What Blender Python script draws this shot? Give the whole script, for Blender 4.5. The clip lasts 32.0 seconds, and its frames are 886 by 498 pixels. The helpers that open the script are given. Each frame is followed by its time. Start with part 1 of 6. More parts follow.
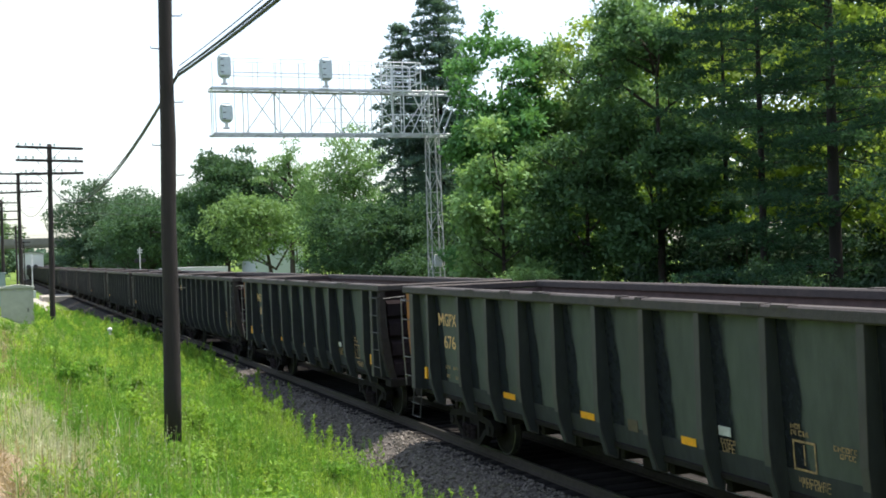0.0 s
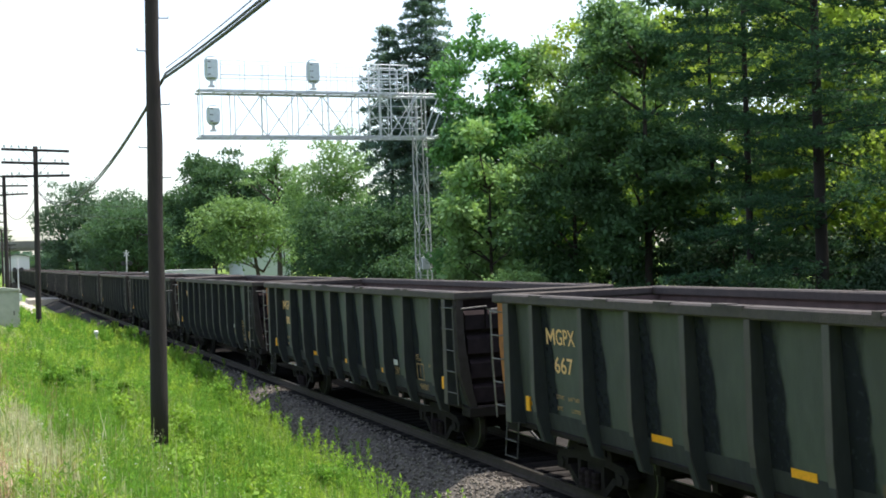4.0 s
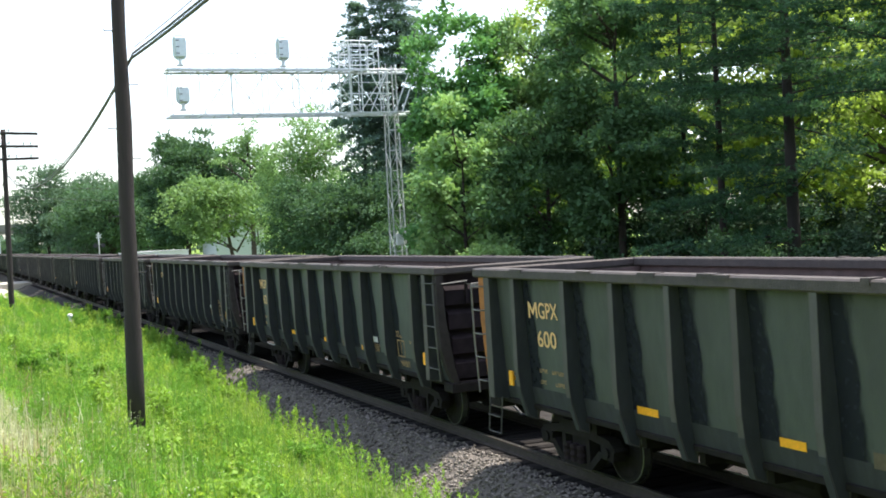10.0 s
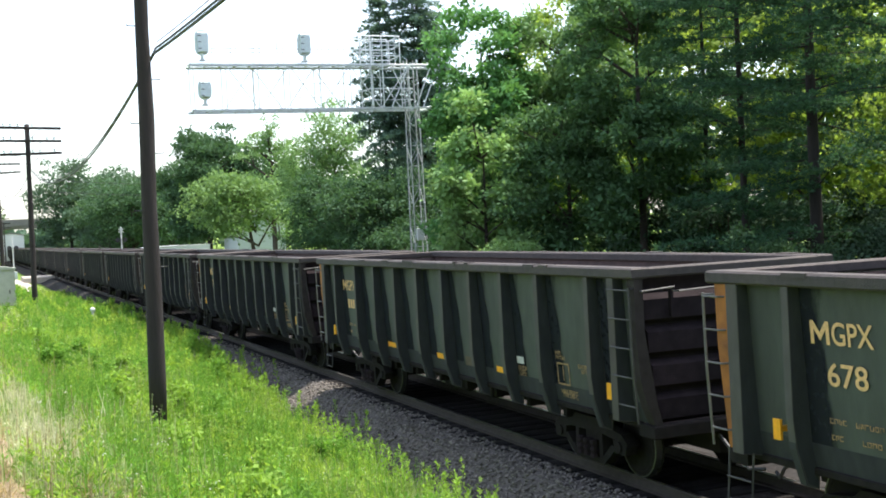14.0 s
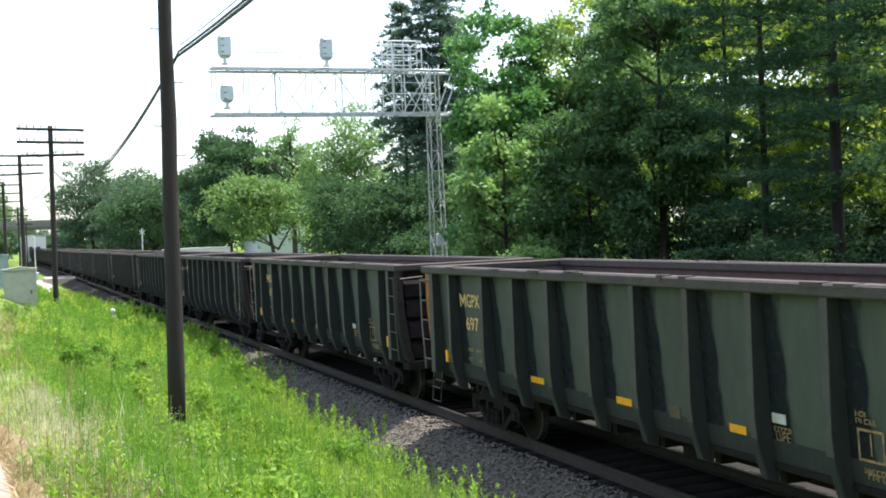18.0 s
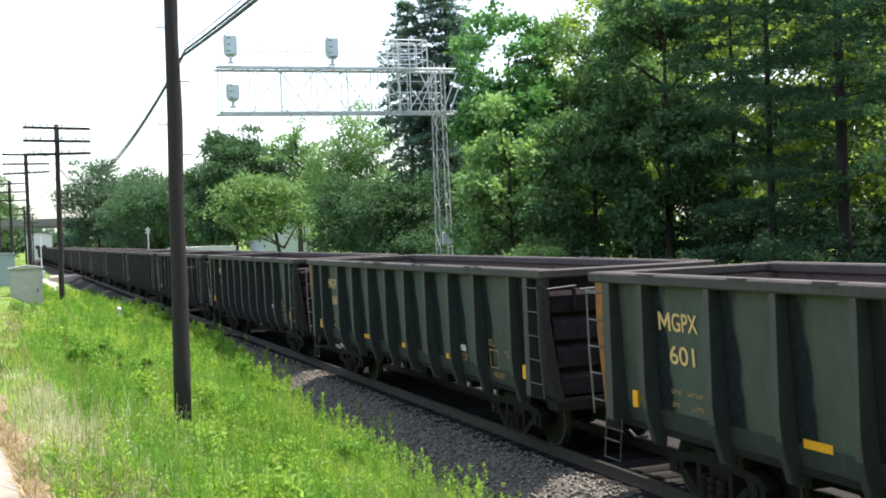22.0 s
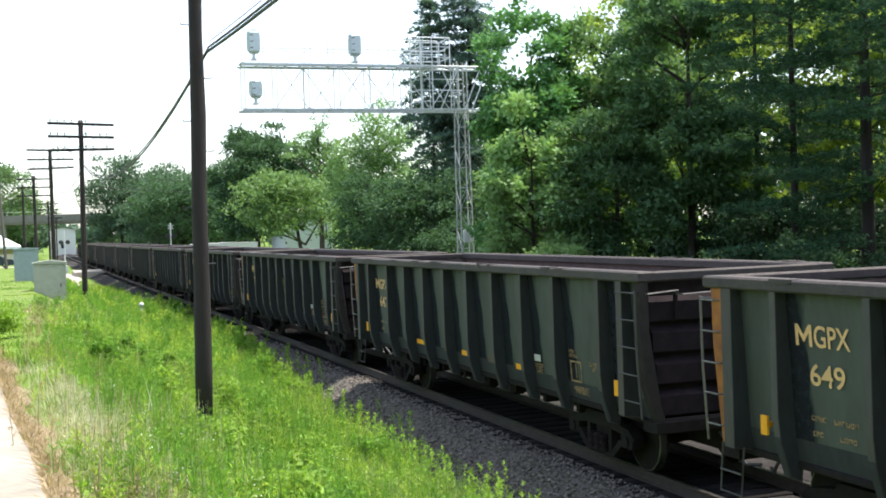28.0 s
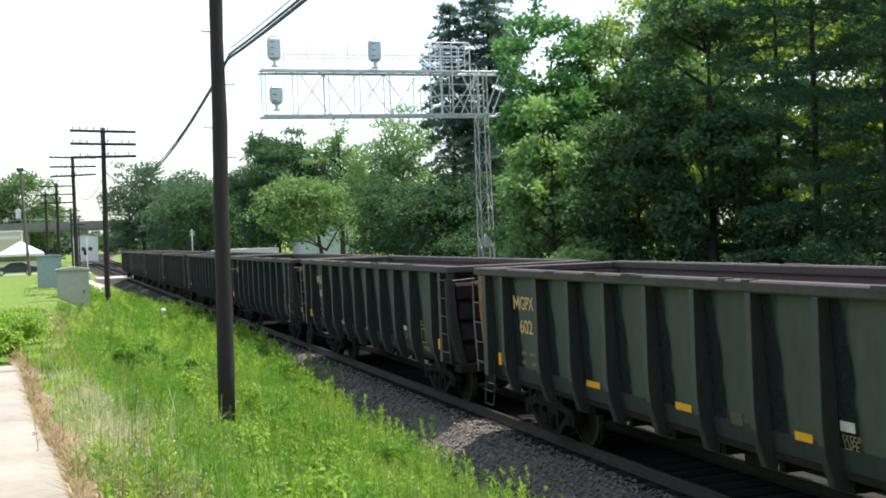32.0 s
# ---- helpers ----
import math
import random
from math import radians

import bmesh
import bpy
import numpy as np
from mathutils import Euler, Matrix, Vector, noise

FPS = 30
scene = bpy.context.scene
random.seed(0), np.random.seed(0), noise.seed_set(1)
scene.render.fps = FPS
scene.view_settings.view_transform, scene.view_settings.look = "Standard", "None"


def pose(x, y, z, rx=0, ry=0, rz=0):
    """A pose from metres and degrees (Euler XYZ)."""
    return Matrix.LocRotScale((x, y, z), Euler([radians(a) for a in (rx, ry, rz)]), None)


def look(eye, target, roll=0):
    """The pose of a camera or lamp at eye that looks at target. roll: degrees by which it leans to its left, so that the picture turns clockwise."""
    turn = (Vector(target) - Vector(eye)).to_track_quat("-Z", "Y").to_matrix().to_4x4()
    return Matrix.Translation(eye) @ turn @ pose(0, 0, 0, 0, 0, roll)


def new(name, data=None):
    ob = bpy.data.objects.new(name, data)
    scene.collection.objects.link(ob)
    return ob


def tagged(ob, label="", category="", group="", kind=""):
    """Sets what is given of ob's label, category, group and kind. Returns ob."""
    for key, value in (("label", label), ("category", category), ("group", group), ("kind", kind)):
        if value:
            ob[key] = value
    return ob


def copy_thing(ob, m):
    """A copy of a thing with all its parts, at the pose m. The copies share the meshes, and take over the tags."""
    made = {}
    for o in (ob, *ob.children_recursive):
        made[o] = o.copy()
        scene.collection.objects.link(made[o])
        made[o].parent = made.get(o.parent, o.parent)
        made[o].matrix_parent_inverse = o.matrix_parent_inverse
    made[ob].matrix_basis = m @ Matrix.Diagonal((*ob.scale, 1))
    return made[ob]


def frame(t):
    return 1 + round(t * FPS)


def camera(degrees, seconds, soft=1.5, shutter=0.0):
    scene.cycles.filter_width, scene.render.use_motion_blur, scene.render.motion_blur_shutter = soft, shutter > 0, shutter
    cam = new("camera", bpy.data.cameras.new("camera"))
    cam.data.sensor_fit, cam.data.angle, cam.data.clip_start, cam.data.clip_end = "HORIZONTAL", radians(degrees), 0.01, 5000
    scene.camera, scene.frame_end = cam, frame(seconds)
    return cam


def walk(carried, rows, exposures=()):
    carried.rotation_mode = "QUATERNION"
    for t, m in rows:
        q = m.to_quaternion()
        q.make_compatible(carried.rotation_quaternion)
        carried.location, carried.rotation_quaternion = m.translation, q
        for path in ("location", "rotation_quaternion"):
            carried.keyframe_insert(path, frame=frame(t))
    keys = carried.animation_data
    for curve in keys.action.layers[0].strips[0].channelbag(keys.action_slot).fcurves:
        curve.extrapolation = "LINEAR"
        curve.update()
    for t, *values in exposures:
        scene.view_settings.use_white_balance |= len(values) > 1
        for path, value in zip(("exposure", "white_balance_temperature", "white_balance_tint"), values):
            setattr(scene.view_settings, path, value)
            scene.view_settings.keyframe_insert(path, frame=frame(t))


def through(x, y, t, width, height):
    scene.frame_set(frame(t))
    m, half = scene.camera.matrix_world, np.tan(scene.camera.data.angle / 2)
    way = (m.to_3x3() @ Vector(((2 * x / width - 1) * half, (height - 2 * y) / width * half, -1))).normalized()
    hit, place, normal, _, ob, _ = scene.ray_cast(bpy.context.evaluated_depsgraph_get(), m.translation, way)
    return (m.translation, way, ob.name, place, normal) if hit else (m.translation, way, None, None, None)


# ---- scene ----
# the camera stands on the pavement above the line; z = 0 is the top of the rails, y runs along the line
cam = camera(41.25, 32.0, soft=1.8)
EYE = (0.0, 0.0, 3.74)
# seconds, yaw to the left of the line, pitch, lean, sway of the hand
PATH = [
    (0.0, -21.02, 0.04, -1.96, -0.003), (0.5, -21.14, 0.06, -2.09, -0.004), (1.0, -21.17, 0.14, -2.17, -0.003), (1.5, -21.24, 0.35, -2.09, -0.001),
    (2.0, -21.37, 0.25, -2.19, -0.000), (2.5, -20.87, 0.26, -2.16, -0.000), (3.0, -20.54, 0.56, -2.09, -0.002), (3.5, -21.21, 0.50, -2.21, -0.001),
    (4.0, -21.63, 0.14, -2.00, 0.000), (4.5, -21.83, -0.14, -1.69, 0.002), (6.5, -22.05, -0.16, -1.98, 0.005), (7.0, -22.49, -0.80, -2.43, 0.006),
    (7.5, -22.85, -0.71, -2.49, 0.007), (8.0, -23.38, -0.92, -2.62, 0.010), (8.5, -23.38, -1.01, -2.53, 0.010), (9.0, -23.11, -1.08, -2.74, 0.009),
    (9.5, -22.79, -1.05, -3.14, 0.008), (10.0, -22.82, -1.12, -3.19, 0.006), (10.5, -22.76, -1.08, -3.07, 0.006), (11.0, -22.26, -1.04, -2.95, 0.005),
    (11.5, -22.05, -1.23, -3.12, 0.002), (12.0, -21.79, -1.15, -3.21, 0.003), (12.5, -21.94, -1.18, -3.23, 0.003), (13.0, -21.79, -1.30, -3.20, 0.003),
    (13.5, -21.77, -1.36, -3.16, 0.004), (15.5, -21.85, -0.80, -2.30, 0.002), (16.0, -21.35, -0.78, -2.61, 0.003), (16.5, -21.16, -0.75, -2.70, 0.002),
    (17.0, -20.85, -0.71, -2.86, 0.003), (17.5, -21.00, -0.75, -2.75, 0.004), (18.0, -20.87, -0.99, -2.40, 0.002), (18.5, -20.91, -1.14, -2.55, 0.002),
    (19.0, -20.89, -1.13, -2.57, 0.003), (19.5, -20.89, -1.13, -2.62, 0.003), (20.0, -20.98, -1.21, -2.48, 0.003), (20.5, -20.85, -1.22, -2.41, 0.000),
    (21.0, -20.63, -1.16, -2.50, 0.000), (21.5, -20.37, -0.96, -2.43, -0.002), (22.0, -20.60, -1.03, -2.35, -0.001), (22.5, -20.64, -1.13, -2.21, 0.000),
    (23.0, -20.60, -1.19, -2.14, 0.001), (23.5, -20.88, -1.24, -2.38, 0.001), (24.0, -20.67, -1.02, -2.36, -0.001), (24.5, -20.61, -0.81, -2.22, -0.003),
    (25.0, -20.48, -0.86, -1.98, -0.004), (25.5, -20.11, -0.77, -2.03, -0.005), (27.5, -20.09, -1.01, -1.89, -0.007), (28.0, -19.57, -1.10, -1.98, -0.007),
    (28.5, -19.52, -1.26, -2.06, -0.007), (29.0, -19.54, -1.50, -2.03, -0.007), (29.5, -19.17, -1.75, -1.96, -0.007), (30.0, -18.68, -1.69, -2.19, -0.006),
    (30.5, -18.80, -1.23, -2.48, -0.006), (31.0, -18.31, -0.87, -2.44, -0.009), (31.5, -18.67, -0.83, -2.40, -0.014), (32.0, -18.58, -0.82, -2.25, -0.016),
]


def sight(yaw, pitch, lean, sway):
    a, b = radians(yaw), radians(pitch)
    eye = (EYE[0] + sway, EYE[1], EYE[2])
    way = (-math.sin(a) * math.cos(b), math.cos(a) * math.cos(b), math.sin(b))
    return look(eye, [e + w for e, w in zip(eye, way)], lean)


walk(cam, [(t, sight(a, b, c, d)) for t, a, b, c, d in PATH],
     exposures=[(0.0, 0.66), (4.5, 0.73), (7.0, 1.05), (9.0, 1.22), (12.0, 1.22), (13.5, 1.16), (16.0, 1.04), (25.0, 1.02), (30.0, 0.94), (31.0, 0.82), (32.0, 0.74)])

# ---- light: high summer sun from beyond the trees, hazy bright sky ----
SUN_EL, SUN_AZ = 69.0, 86.0
world = bpy.data.worlds.new("sky")
scene.world = world
world.use_nodes = True
wn = world.node_tree
sky = wn.nodes.new("ShaderNodeTexSky")
sky.sky_type = "NISHITA"
sky.sun_disc = False
sky.sun_elevation, sky.sun_rotation = radians(SUN_EL), radians(SUN_AZ)
sky.air_density, sky.dust_density, sky.ozone_density = 1.0, 1.3, 1.0
haze = wn.nodes.new("ShaderNodeHueSaturation")
haze.inputs["Saturation"].default_value, haze.inputs["Value"].default_value = 0.70, 1.3
wn.links.new(sky.outputs[0], haze.inputs["Color"])
wn.links.new(haze.outputs[0], wn.nodes["Background"].inputs[0])
wn.nodes["Background"].inputs[1].default_value = 0.15
sun_data = bpy.data.lights.new("sun", "SUN")
sun_data.energy, sun_data.angle, sun_data.color = 4.4, radians(0.6), (1.0, 0.95, 0.86)
sun = new("sun", sun_data)
ca, sa = math.cos(radians(SUN_EL)), math.sin(radians(SUN_EL))
to_sun = Vector((ca * math.sin(radians(SUN_AZ)), ca * math.cos(radians(SUN_AZ)), sa))
sun.matrix_world = look((0, 0, 60), Vector((0, 0, 60)) - to_sun)


# ---- materials ----
def material(name, colour, rough=0.7, metal=0.0, scale=6.0, vary=0.25, second=None, amount=0.4, second_scale=1.2,
             bump=0.0, bump_scale=40.0, per_object=0.0, per_island=0.0, through_light=0.0, stretch=(1, 1, 1), spec=0.5):
    """A node material: base colour, fine grain, patches of a second colour, relief."""
    m = bpy.data.materials.new(name)
    m.use_nodes = True
    nt = m.node_tree
    n, l = nt.nodes, nt.links
    b = n["Principled BSDF"]
    b.inputs["Roughness"].default_value, b.inputs["Metallic"].default_value = rough, metal
    b.inputs["Specular IOR Level"].default_value = spec
    tc = n.new("ShaderNodeTexCoord")
    mp = n.new("ShaderNodeMapping")
    mp.inputs["Scale"].default_value = stretch
    l.new(tc.outputs["Object"], mp.inputs[0])

    def tex(s, detail=4.0):
        t = n.new("ShaderNodeTexNoise")
        t.inputs["Scale"].default_value, t.inputs["Detail"].default_value = s, detail
        l.new(mp.outputs[0], t.inputs["Vector"])
        return t.outputs["Fac"]

    def mix(kind, fac, a, c):
        x = n.new("ShaderNodeMix")
        x.data_type, x.blend_type = "RGBA", kind
        for sock, val in ((x.inputs[0], fac), (x.inputs[6], a), (x.inputs[7], c)):
            if isinstance(val, (float, int)):
                sock.default_value = val
            elif isinstance(val, tuple):
                sock.default_value = (*val[:3], 1)
            else:
                l.new(val, sock)
        return x.outputs[2]

    def ramp(src, lo, hi, a, c):
        r = n.new("ShaderNodeMapRange")
        r.inputs[1].default_value, r.inputs[2].default_value, r.inputs[3].default_value, r.inputs[4].default_value = lo, hi, a, c
        l.new(src, r.inputs[0])
        return r.outputs[0]

    col = colour
    if second:
        col = mix("MIX", ramp(tex(second_scale, 6.0), 0.5 - 0.1, 0.5 + 0.15, 0.0, amount), colour, second)

    def scaled(src, how):
        hs = n.new("ShaderNodeHueSaturation")
        l.new(ramp(src, 0.0, 1.0, 1 - how, 1 + how), hs.inputs["Value"])
        if isinstance(col, tuple):
            hs.inputs["Color"].default_value = (*col, 1)
        else:
            l.new(col, hs.inputs["Color"])
        return hs.outputs[0]

    if vary:
        col = scaled(tex(scale), vary * 1.6)
    if per_object:
        col = scaled(n.new("ShaderNodeObjectInfo").outputs["Random"], per_object)
    if per_island:
        col = scaled(n.new("ShaderNodeNewGeometry").outputs["Random Per Island"], per_island)
    if isinstance(col, tuple):
        b.inputs["Base Color"].default_value = (*col, 1)
    else:
        l.new(col, b.inputs["Base Color"])
    if bump:
        bp = n.new("ShaderNodeBump")
        bp.inputs["Strength"].default_value, bp.inputs["Distance"].default_value = bump, 0.02
        l.new(tex(bump_scale, 3.0), bp.inputs["Height"])
        l.new(bp.outputs[0], b.inputs["Normal"])
    if through_light:
        tr = n.new("ShaderNodeBsdfTranslucent")
        if isinstance(col, tuple):
            tr.inputs[0].default_value = (*col, 1)
        else:
            warm = mix("MULTIPLY", 1.0, col, (1.18, 1.22, 0.66))
            l.new(warm, tr.inputs[0])
        ms = n.new("ShaderNodeMixShader")
        ms.inputs[0].default_value = through_light
        l.new(b.outputs[0], ms.inputs[1])
        l.new(tr.outputs[0], ms.inputs[2])
        l.new(ms.outputs[0], n["Material Output"].inputs[0])
    return m


def leaf_mat(name, colour, per=0.25, through=0.45, rough=0.7, spec=0.14):
    return material(name, colour, rough=rough, vary=0.22, scale=0.9, per_island=per, through_light=through, spec=spec)


M = {}
M["car_green"] = material("car_green", (0.058, 0.067, 0.054), 0.68, 0.0, 7, 0.24, (0.040, 0.041, 0.034), 0.6, 0.9, 0.15, 60, per_object=0.12, stretch=(1, 1, 0.35))
M["car_post"] = material("car_post", (0.062, 0.058, 0.053), 0.68, 0.0, 9, 0.2, (0.064, 0.048, 0.040), 0.7, 1.6, 0.15, 60, per_object=0.1, stretch=(1, 1, 0.4))
M["car_rust"] = material("car_rust", (0.025, 0.018, 0.020), 0.92, 0.0, 7, 0.35, (0.011, 0.009, 0.010), 0.6, 0.9, 0.35, 50, per_object=0.15, spec=0.10)
M["corner_rust"] = material("corner_rust", (0.040, 0.032, 0.029), 0.9, 0.0, 7, 0.3, (0.026, 0.022, 0.020), 0.6, 1.2, 0.35, 50, per_object=0.15, spec=0.2)
M["car_inside"] = material("car_inside", (0.095, 0.066, 0.062), 0.9, 0.0, 5, 0.3, (0.070, 0.050, 0.047), 0.6, 0.7, 0.3, 30)
M["rim"] = material("rim", (0.055, 0.045, 0.043), 0.75, 0.1, 11, 0.3, (0.075, 0.058, 0.051), 0.6, 1.7, 0.4, 45, stretch=(1, 1, 1))
M["black_iron"] = material("black_iron", (0.019, 0.017, 0.016), 0.9, 0.0, 9, 0.3, (0.022, 0.016, 0.014), 0.5, 3.0, 0.3, 60, spec=0.12)
M["tread"] = material("tread", (0.14, 0.14, 0.14), 0.4, 0.8, 12, 0.15)
M["brown_plate"] = material("brown_plate", (0.10, 0.075, 0.045), 0.8, 0.0, 15, 0.3)
M["orange_rust"] = material("orange_rust", (0.36, 0.13, 0.025), 0.8, 0.0, 8, 0.25, (0.16, 0.06, 0.025), 0.6, 2.5, 0.2, 50)
M["rung_iron"] = material("rung_iron", (0.075, 0.070, 0.066), 0.7, 0.2, 12, 0.25)
M["faded_letter"] = material("faded_letter", (0.42, 0.26, 0.12), 0.8, 0.0, 25, 0.45, (0.10, 0.075, 0.05), 0.75, 9.0)
M["grab_iron"] = material("grab_iron", (0.16, 0.15, 0.14), 0.6, 0.4, 12, 0.25)
M["letter"] = material("letter", (0.80, 0.48, 0.21), 0.75, 0.0, 22, 0.25, (0.45, 0.30, 0.14), 0.35, 16.0)
M["reflector"] = material("reflector", (0.90, 0.38, 0.02), 0.4, 0.0, 20, 0.15)
M["placard"] = material("placard", (0.62, 0.60, 0.56), 0.6, 0.0, 20, 0.2)
# coal-dusted steel, with the shade on leading faces and feet put into the colour
M["dust_shade"] = material("dust_shade", (0.027, 0.029, 0.031), 0.9, 0.0, 9, 0.3, (0.040, 0.041, 0.037), 0.5, 2.0, 0.2, 60, stretch=(1, 1, 0.4))
# ballast blackened to carry the deep shade under the train
M["shaded_ballast"] = material("shaded_ballast", (0.038, 0.034, 0.032), 0.95, 0.0, 14, 0.5, (0.018, 0.016, 0.015), 0.6, 1.3, 0.9, 22, spec=0.12)
M["chalk"] = material("chalk", (0.30, 0.27, 0.09), 0.9, 0.0, 20, 0.3)
M["rail_side"] = material("rail_side", (0.058, 0.045, 0.037), 0.85, 0.2, 8, 0.3)
M["rail_top"] = material("rail_top", (0.42, 0.41, 0.40), 0.3, 1.0, 10, 0.2)
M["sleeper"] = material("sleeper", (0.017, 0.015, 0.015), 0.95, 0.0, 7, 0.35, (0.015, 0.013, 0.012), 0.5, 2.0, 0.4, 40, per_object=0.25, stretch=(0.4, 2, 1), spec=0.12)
M["ballast"] = material("ballast", (0.120, 0.106, 0.094), 0.95, 0.0, 14, 0.5, (0.12, 0.104, 0.09), 0.6, 1.3, 0.9, 22, spec=0.08)
M["dark_ballast"] = material("dark_ballast", (0.048, 0.044, 0.040), 0.95, 0.0, 14, 0.5, (0.07, 0.063, 0.056), 0.6, 2.3, 0.9, 22, spec=0.05)
M["stone"] = material("stone", (0.185, 0.164, 0.145), 0.95, 0.0, 14, 0.2, per_island=0.5, bump=0.3, bump_scale=60, spec=0.1)
M["soil"] = material("soil", (0.115, 0.190, 0.032), 0.95, 0.0, 3.0, 0.3, (0.19, 0.20, 0.07), 0.4, 0.35, 0.5, 30, spec=0.1)
M["lawn"] = material("lawn", (0.15, 0.27, 0.045), 0.9, 0.0, 5, 0.25, (0.21, 0.28, 0.07), 0.6, 0.3, 0.5, 50)
M["concrete"] = material("concrete", (0.33, 0.30, 0.25), 0.9, 0.0, 9, 0.14, (0.24, 0.21, 0.165), 0.7, 0.9, 0.3, 60, per_object=0.06)
M["earth"] = material("earth", (0.24, 0.175, 0.110), 0.95, 0.0, 14, 0.3, (0.30, 0.23, 0.14), 0.6, 3.0, 0.6, 30)
M["gravel"] = material("gravel", (0.40, 0.36, 0.31), 0.95, 0.0, 12, 0.3, (0.36, 0.31, 0.26), 0.5, 0.8, 0.6, 40)
M["asphalt"] = material("asphalt", (0.09, 0.088, 0.085), 0.9, 0.0, 12, 0.25, (0.13, 0.125, 0.12), 0.5, 0.4, 0.3, 60)
M["pole_wood"] = material("pole_wood", (0.028, 0.021, 0.020), 0.9, 0.0, 10, 0.3, (0.022, 0.018, 0.016), 0.6, 1.0, 0.6, 30, stretch=(3, 3, 0.25))
M["grey_pole"] = material("grey_pole", (0.13, 0.115, 0.10), 0.9, 0.0, 10, 0.3, (0.09, 0.08, 0.07), 0.5, 1.0, 0.4, 30, stretch=(3, 3, 0.25))
M["wire"] = material("wire", (0.03, 0.03, 0.032), 0.6, 0.0, 10, 0.1)
M["glass_ins"] = material("glass_ins", (0.30, 0.38, 0.36), 0.25, 0.0, 10, 0.1)
M["aluminium"] = material("aluminium", (0.62, 0.64, 0.66), 0.45, 0.35, 14, 0.12, (0.45, 0.46, 0.47), 0.4, 2.0)
M["dull_aluminium"] = material("dull_aluminium", (0.46, 0.47, 0.48), 0.55, 0.3, 14, 0.15, (0.22, 0.22, 0.22), 0.5, 2.0)
M["signal_grey"] = material("signal_grey", (0.60, 0.65, 0.67), 0.5, 0.2, 10, 0.1)
M["lens_dark"] = material("lens_dark", (0.03, 0.035, 0.035), 0.2, 0.0, 10, 0.1)
M["bark"] = material("bark", (0.060, 0.046, 0.038), 0.95, 0.0, 6, 0.35, (0.035, 0.028, 0.024), 0.6, 1.5, 0.8, 14, stretch=(2, 2, 0.4))
M["pine_bark"] = material("pine_bark", (0.028, 0.022, 0.019), 0.95, 0.0, 6, 0.35, (0.025, 0.02, 0.018), 0.6, 1.5, 0.8, 14, stretch=(2, 2, 0.4))
M["maple_leaf"] = leaf_mat("maple_leaf", (0.132, 0.282, 0.108), through=0.34)
M["ash_leaf"] = leaf_mat("ash_leaf", (0.245, 0.385, 0.165), through=0.36)
M["oak_leaf"] = leaf_mat("oak_leaf", (0.066, 0.128, 0.066), through=0.35)
M["elm_leaf"] = leaf_mat("elm_leaf", (0.090, 0.172, 0.080), through=0.34)
M["locust_leaf"] = leaf_mat("locust_leaf", (0.178, 0.288, 0.132), through=0.38)
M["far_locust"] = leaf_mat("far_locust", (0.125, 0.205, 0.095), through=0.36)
# far_leaf is paler and bluer: the haze of distance is put into it
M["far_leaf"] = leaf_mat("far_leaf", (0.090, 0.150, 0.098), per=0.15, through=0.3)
# the sun's yellow-green glow between the pines is put into this colour
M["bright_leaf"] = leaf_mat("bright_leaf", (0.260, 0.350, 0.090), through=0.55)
M["apple_leaf"] = leaf_mat("apple_leaf", (0.160, 0.258, 0.105), through=0.36)
M["shrub_leaf"] = leaf_mat("shrub_leaf", (0.050, 0.100, 0.045), through=0.25)
M["yew_leaf"] = leaf_mat("yew_leaf", (0.032, 0.062, 0.032), per=0.3, through=0.15)
M["needle"] = leaf_mat("needle", (0.050, 0.110, 0.066), per=0.25, through=0.40)
M["spruce_needle"] = leaf_mat("spruce_needle", (0.120, 0.190, 0.165), per=0.2, through=0.35)
M["grass"] = leaf_mat("grass", (0.315, 0.425, 0.085), per=0.3, through=0.5, rough=0.7)
M["weed"] = leaf_mat("weed", (0.325, 0.440, 0.080), per=0.3, through=0.45)
M["green_grass"] = leaf_mat("green_grass", (0.140, 0.255, 0.045), per=0.3, through=0.45, rough=0.7)
M["bush_leaf"] = leaf_mat("bush_leaf", (0.240, 0.375, 0.070), per=0.25, through=0.45)
M["horseweed"] = leaf_mat("horseweed", (0.150, 0.290, 0.050), per=0.3, through=0.45)
M["dead_stalk"] = leaf_mat("dead_stalk", (0.36, 0.28, 0.17), per=0.35, through=0.3)
M["straw"] = leaf_mat("straw", (0.53, 0.50, 0.37), per=0.35, through=0.4, rough=0.7)
M["pale_grass"] = leaf_mat("pale_grass", (0.36, 0.40, 0.20), per=0.3, through=0.4, rough=0.7)
M["white_flower"] = leaf_mat("white_flower", (0.72, 0.72, 0.66), per=0.15, through=0.3)
M["cabinet"] = material("cabinet", (0.40, 0.40, 0.345), 0.7, 0.0, 6, 0.12, (0.32, 0.32, 0.275), 0.5, 1.0)
M["cabinet_blue"] = material("cabinet_blue", (0.30, 0.36, 0.385), 0.5, 0.2, 6, 0.1)
M["siding"] = material("siding", (0.48, 0.53, 0.53), 0.7, 0.0, 6, 0.08)
M["roofing"] = material("roofing", (0.16, 0.15, 0.145), 0.9, 0.0, 9, 0.3)
M["window_dark"] = material("window_dark", (0.03, 0.035, 0.04), 0.1, 0.0, 4, 0.05)
M["tan_wall"] = material("tan_wall", (0.55, 0.48, 0.38), 0.8, 0.0, 5, 0.1)
M["white_wall"] = material("white_wall", (0.66, 0.66, 0.64), 0.7, 0.0, 5, 0.06)
M["tent"] = material("tent", (0.80, 0.80, 0.80), 0.8, 0.0, 3, 0.06)
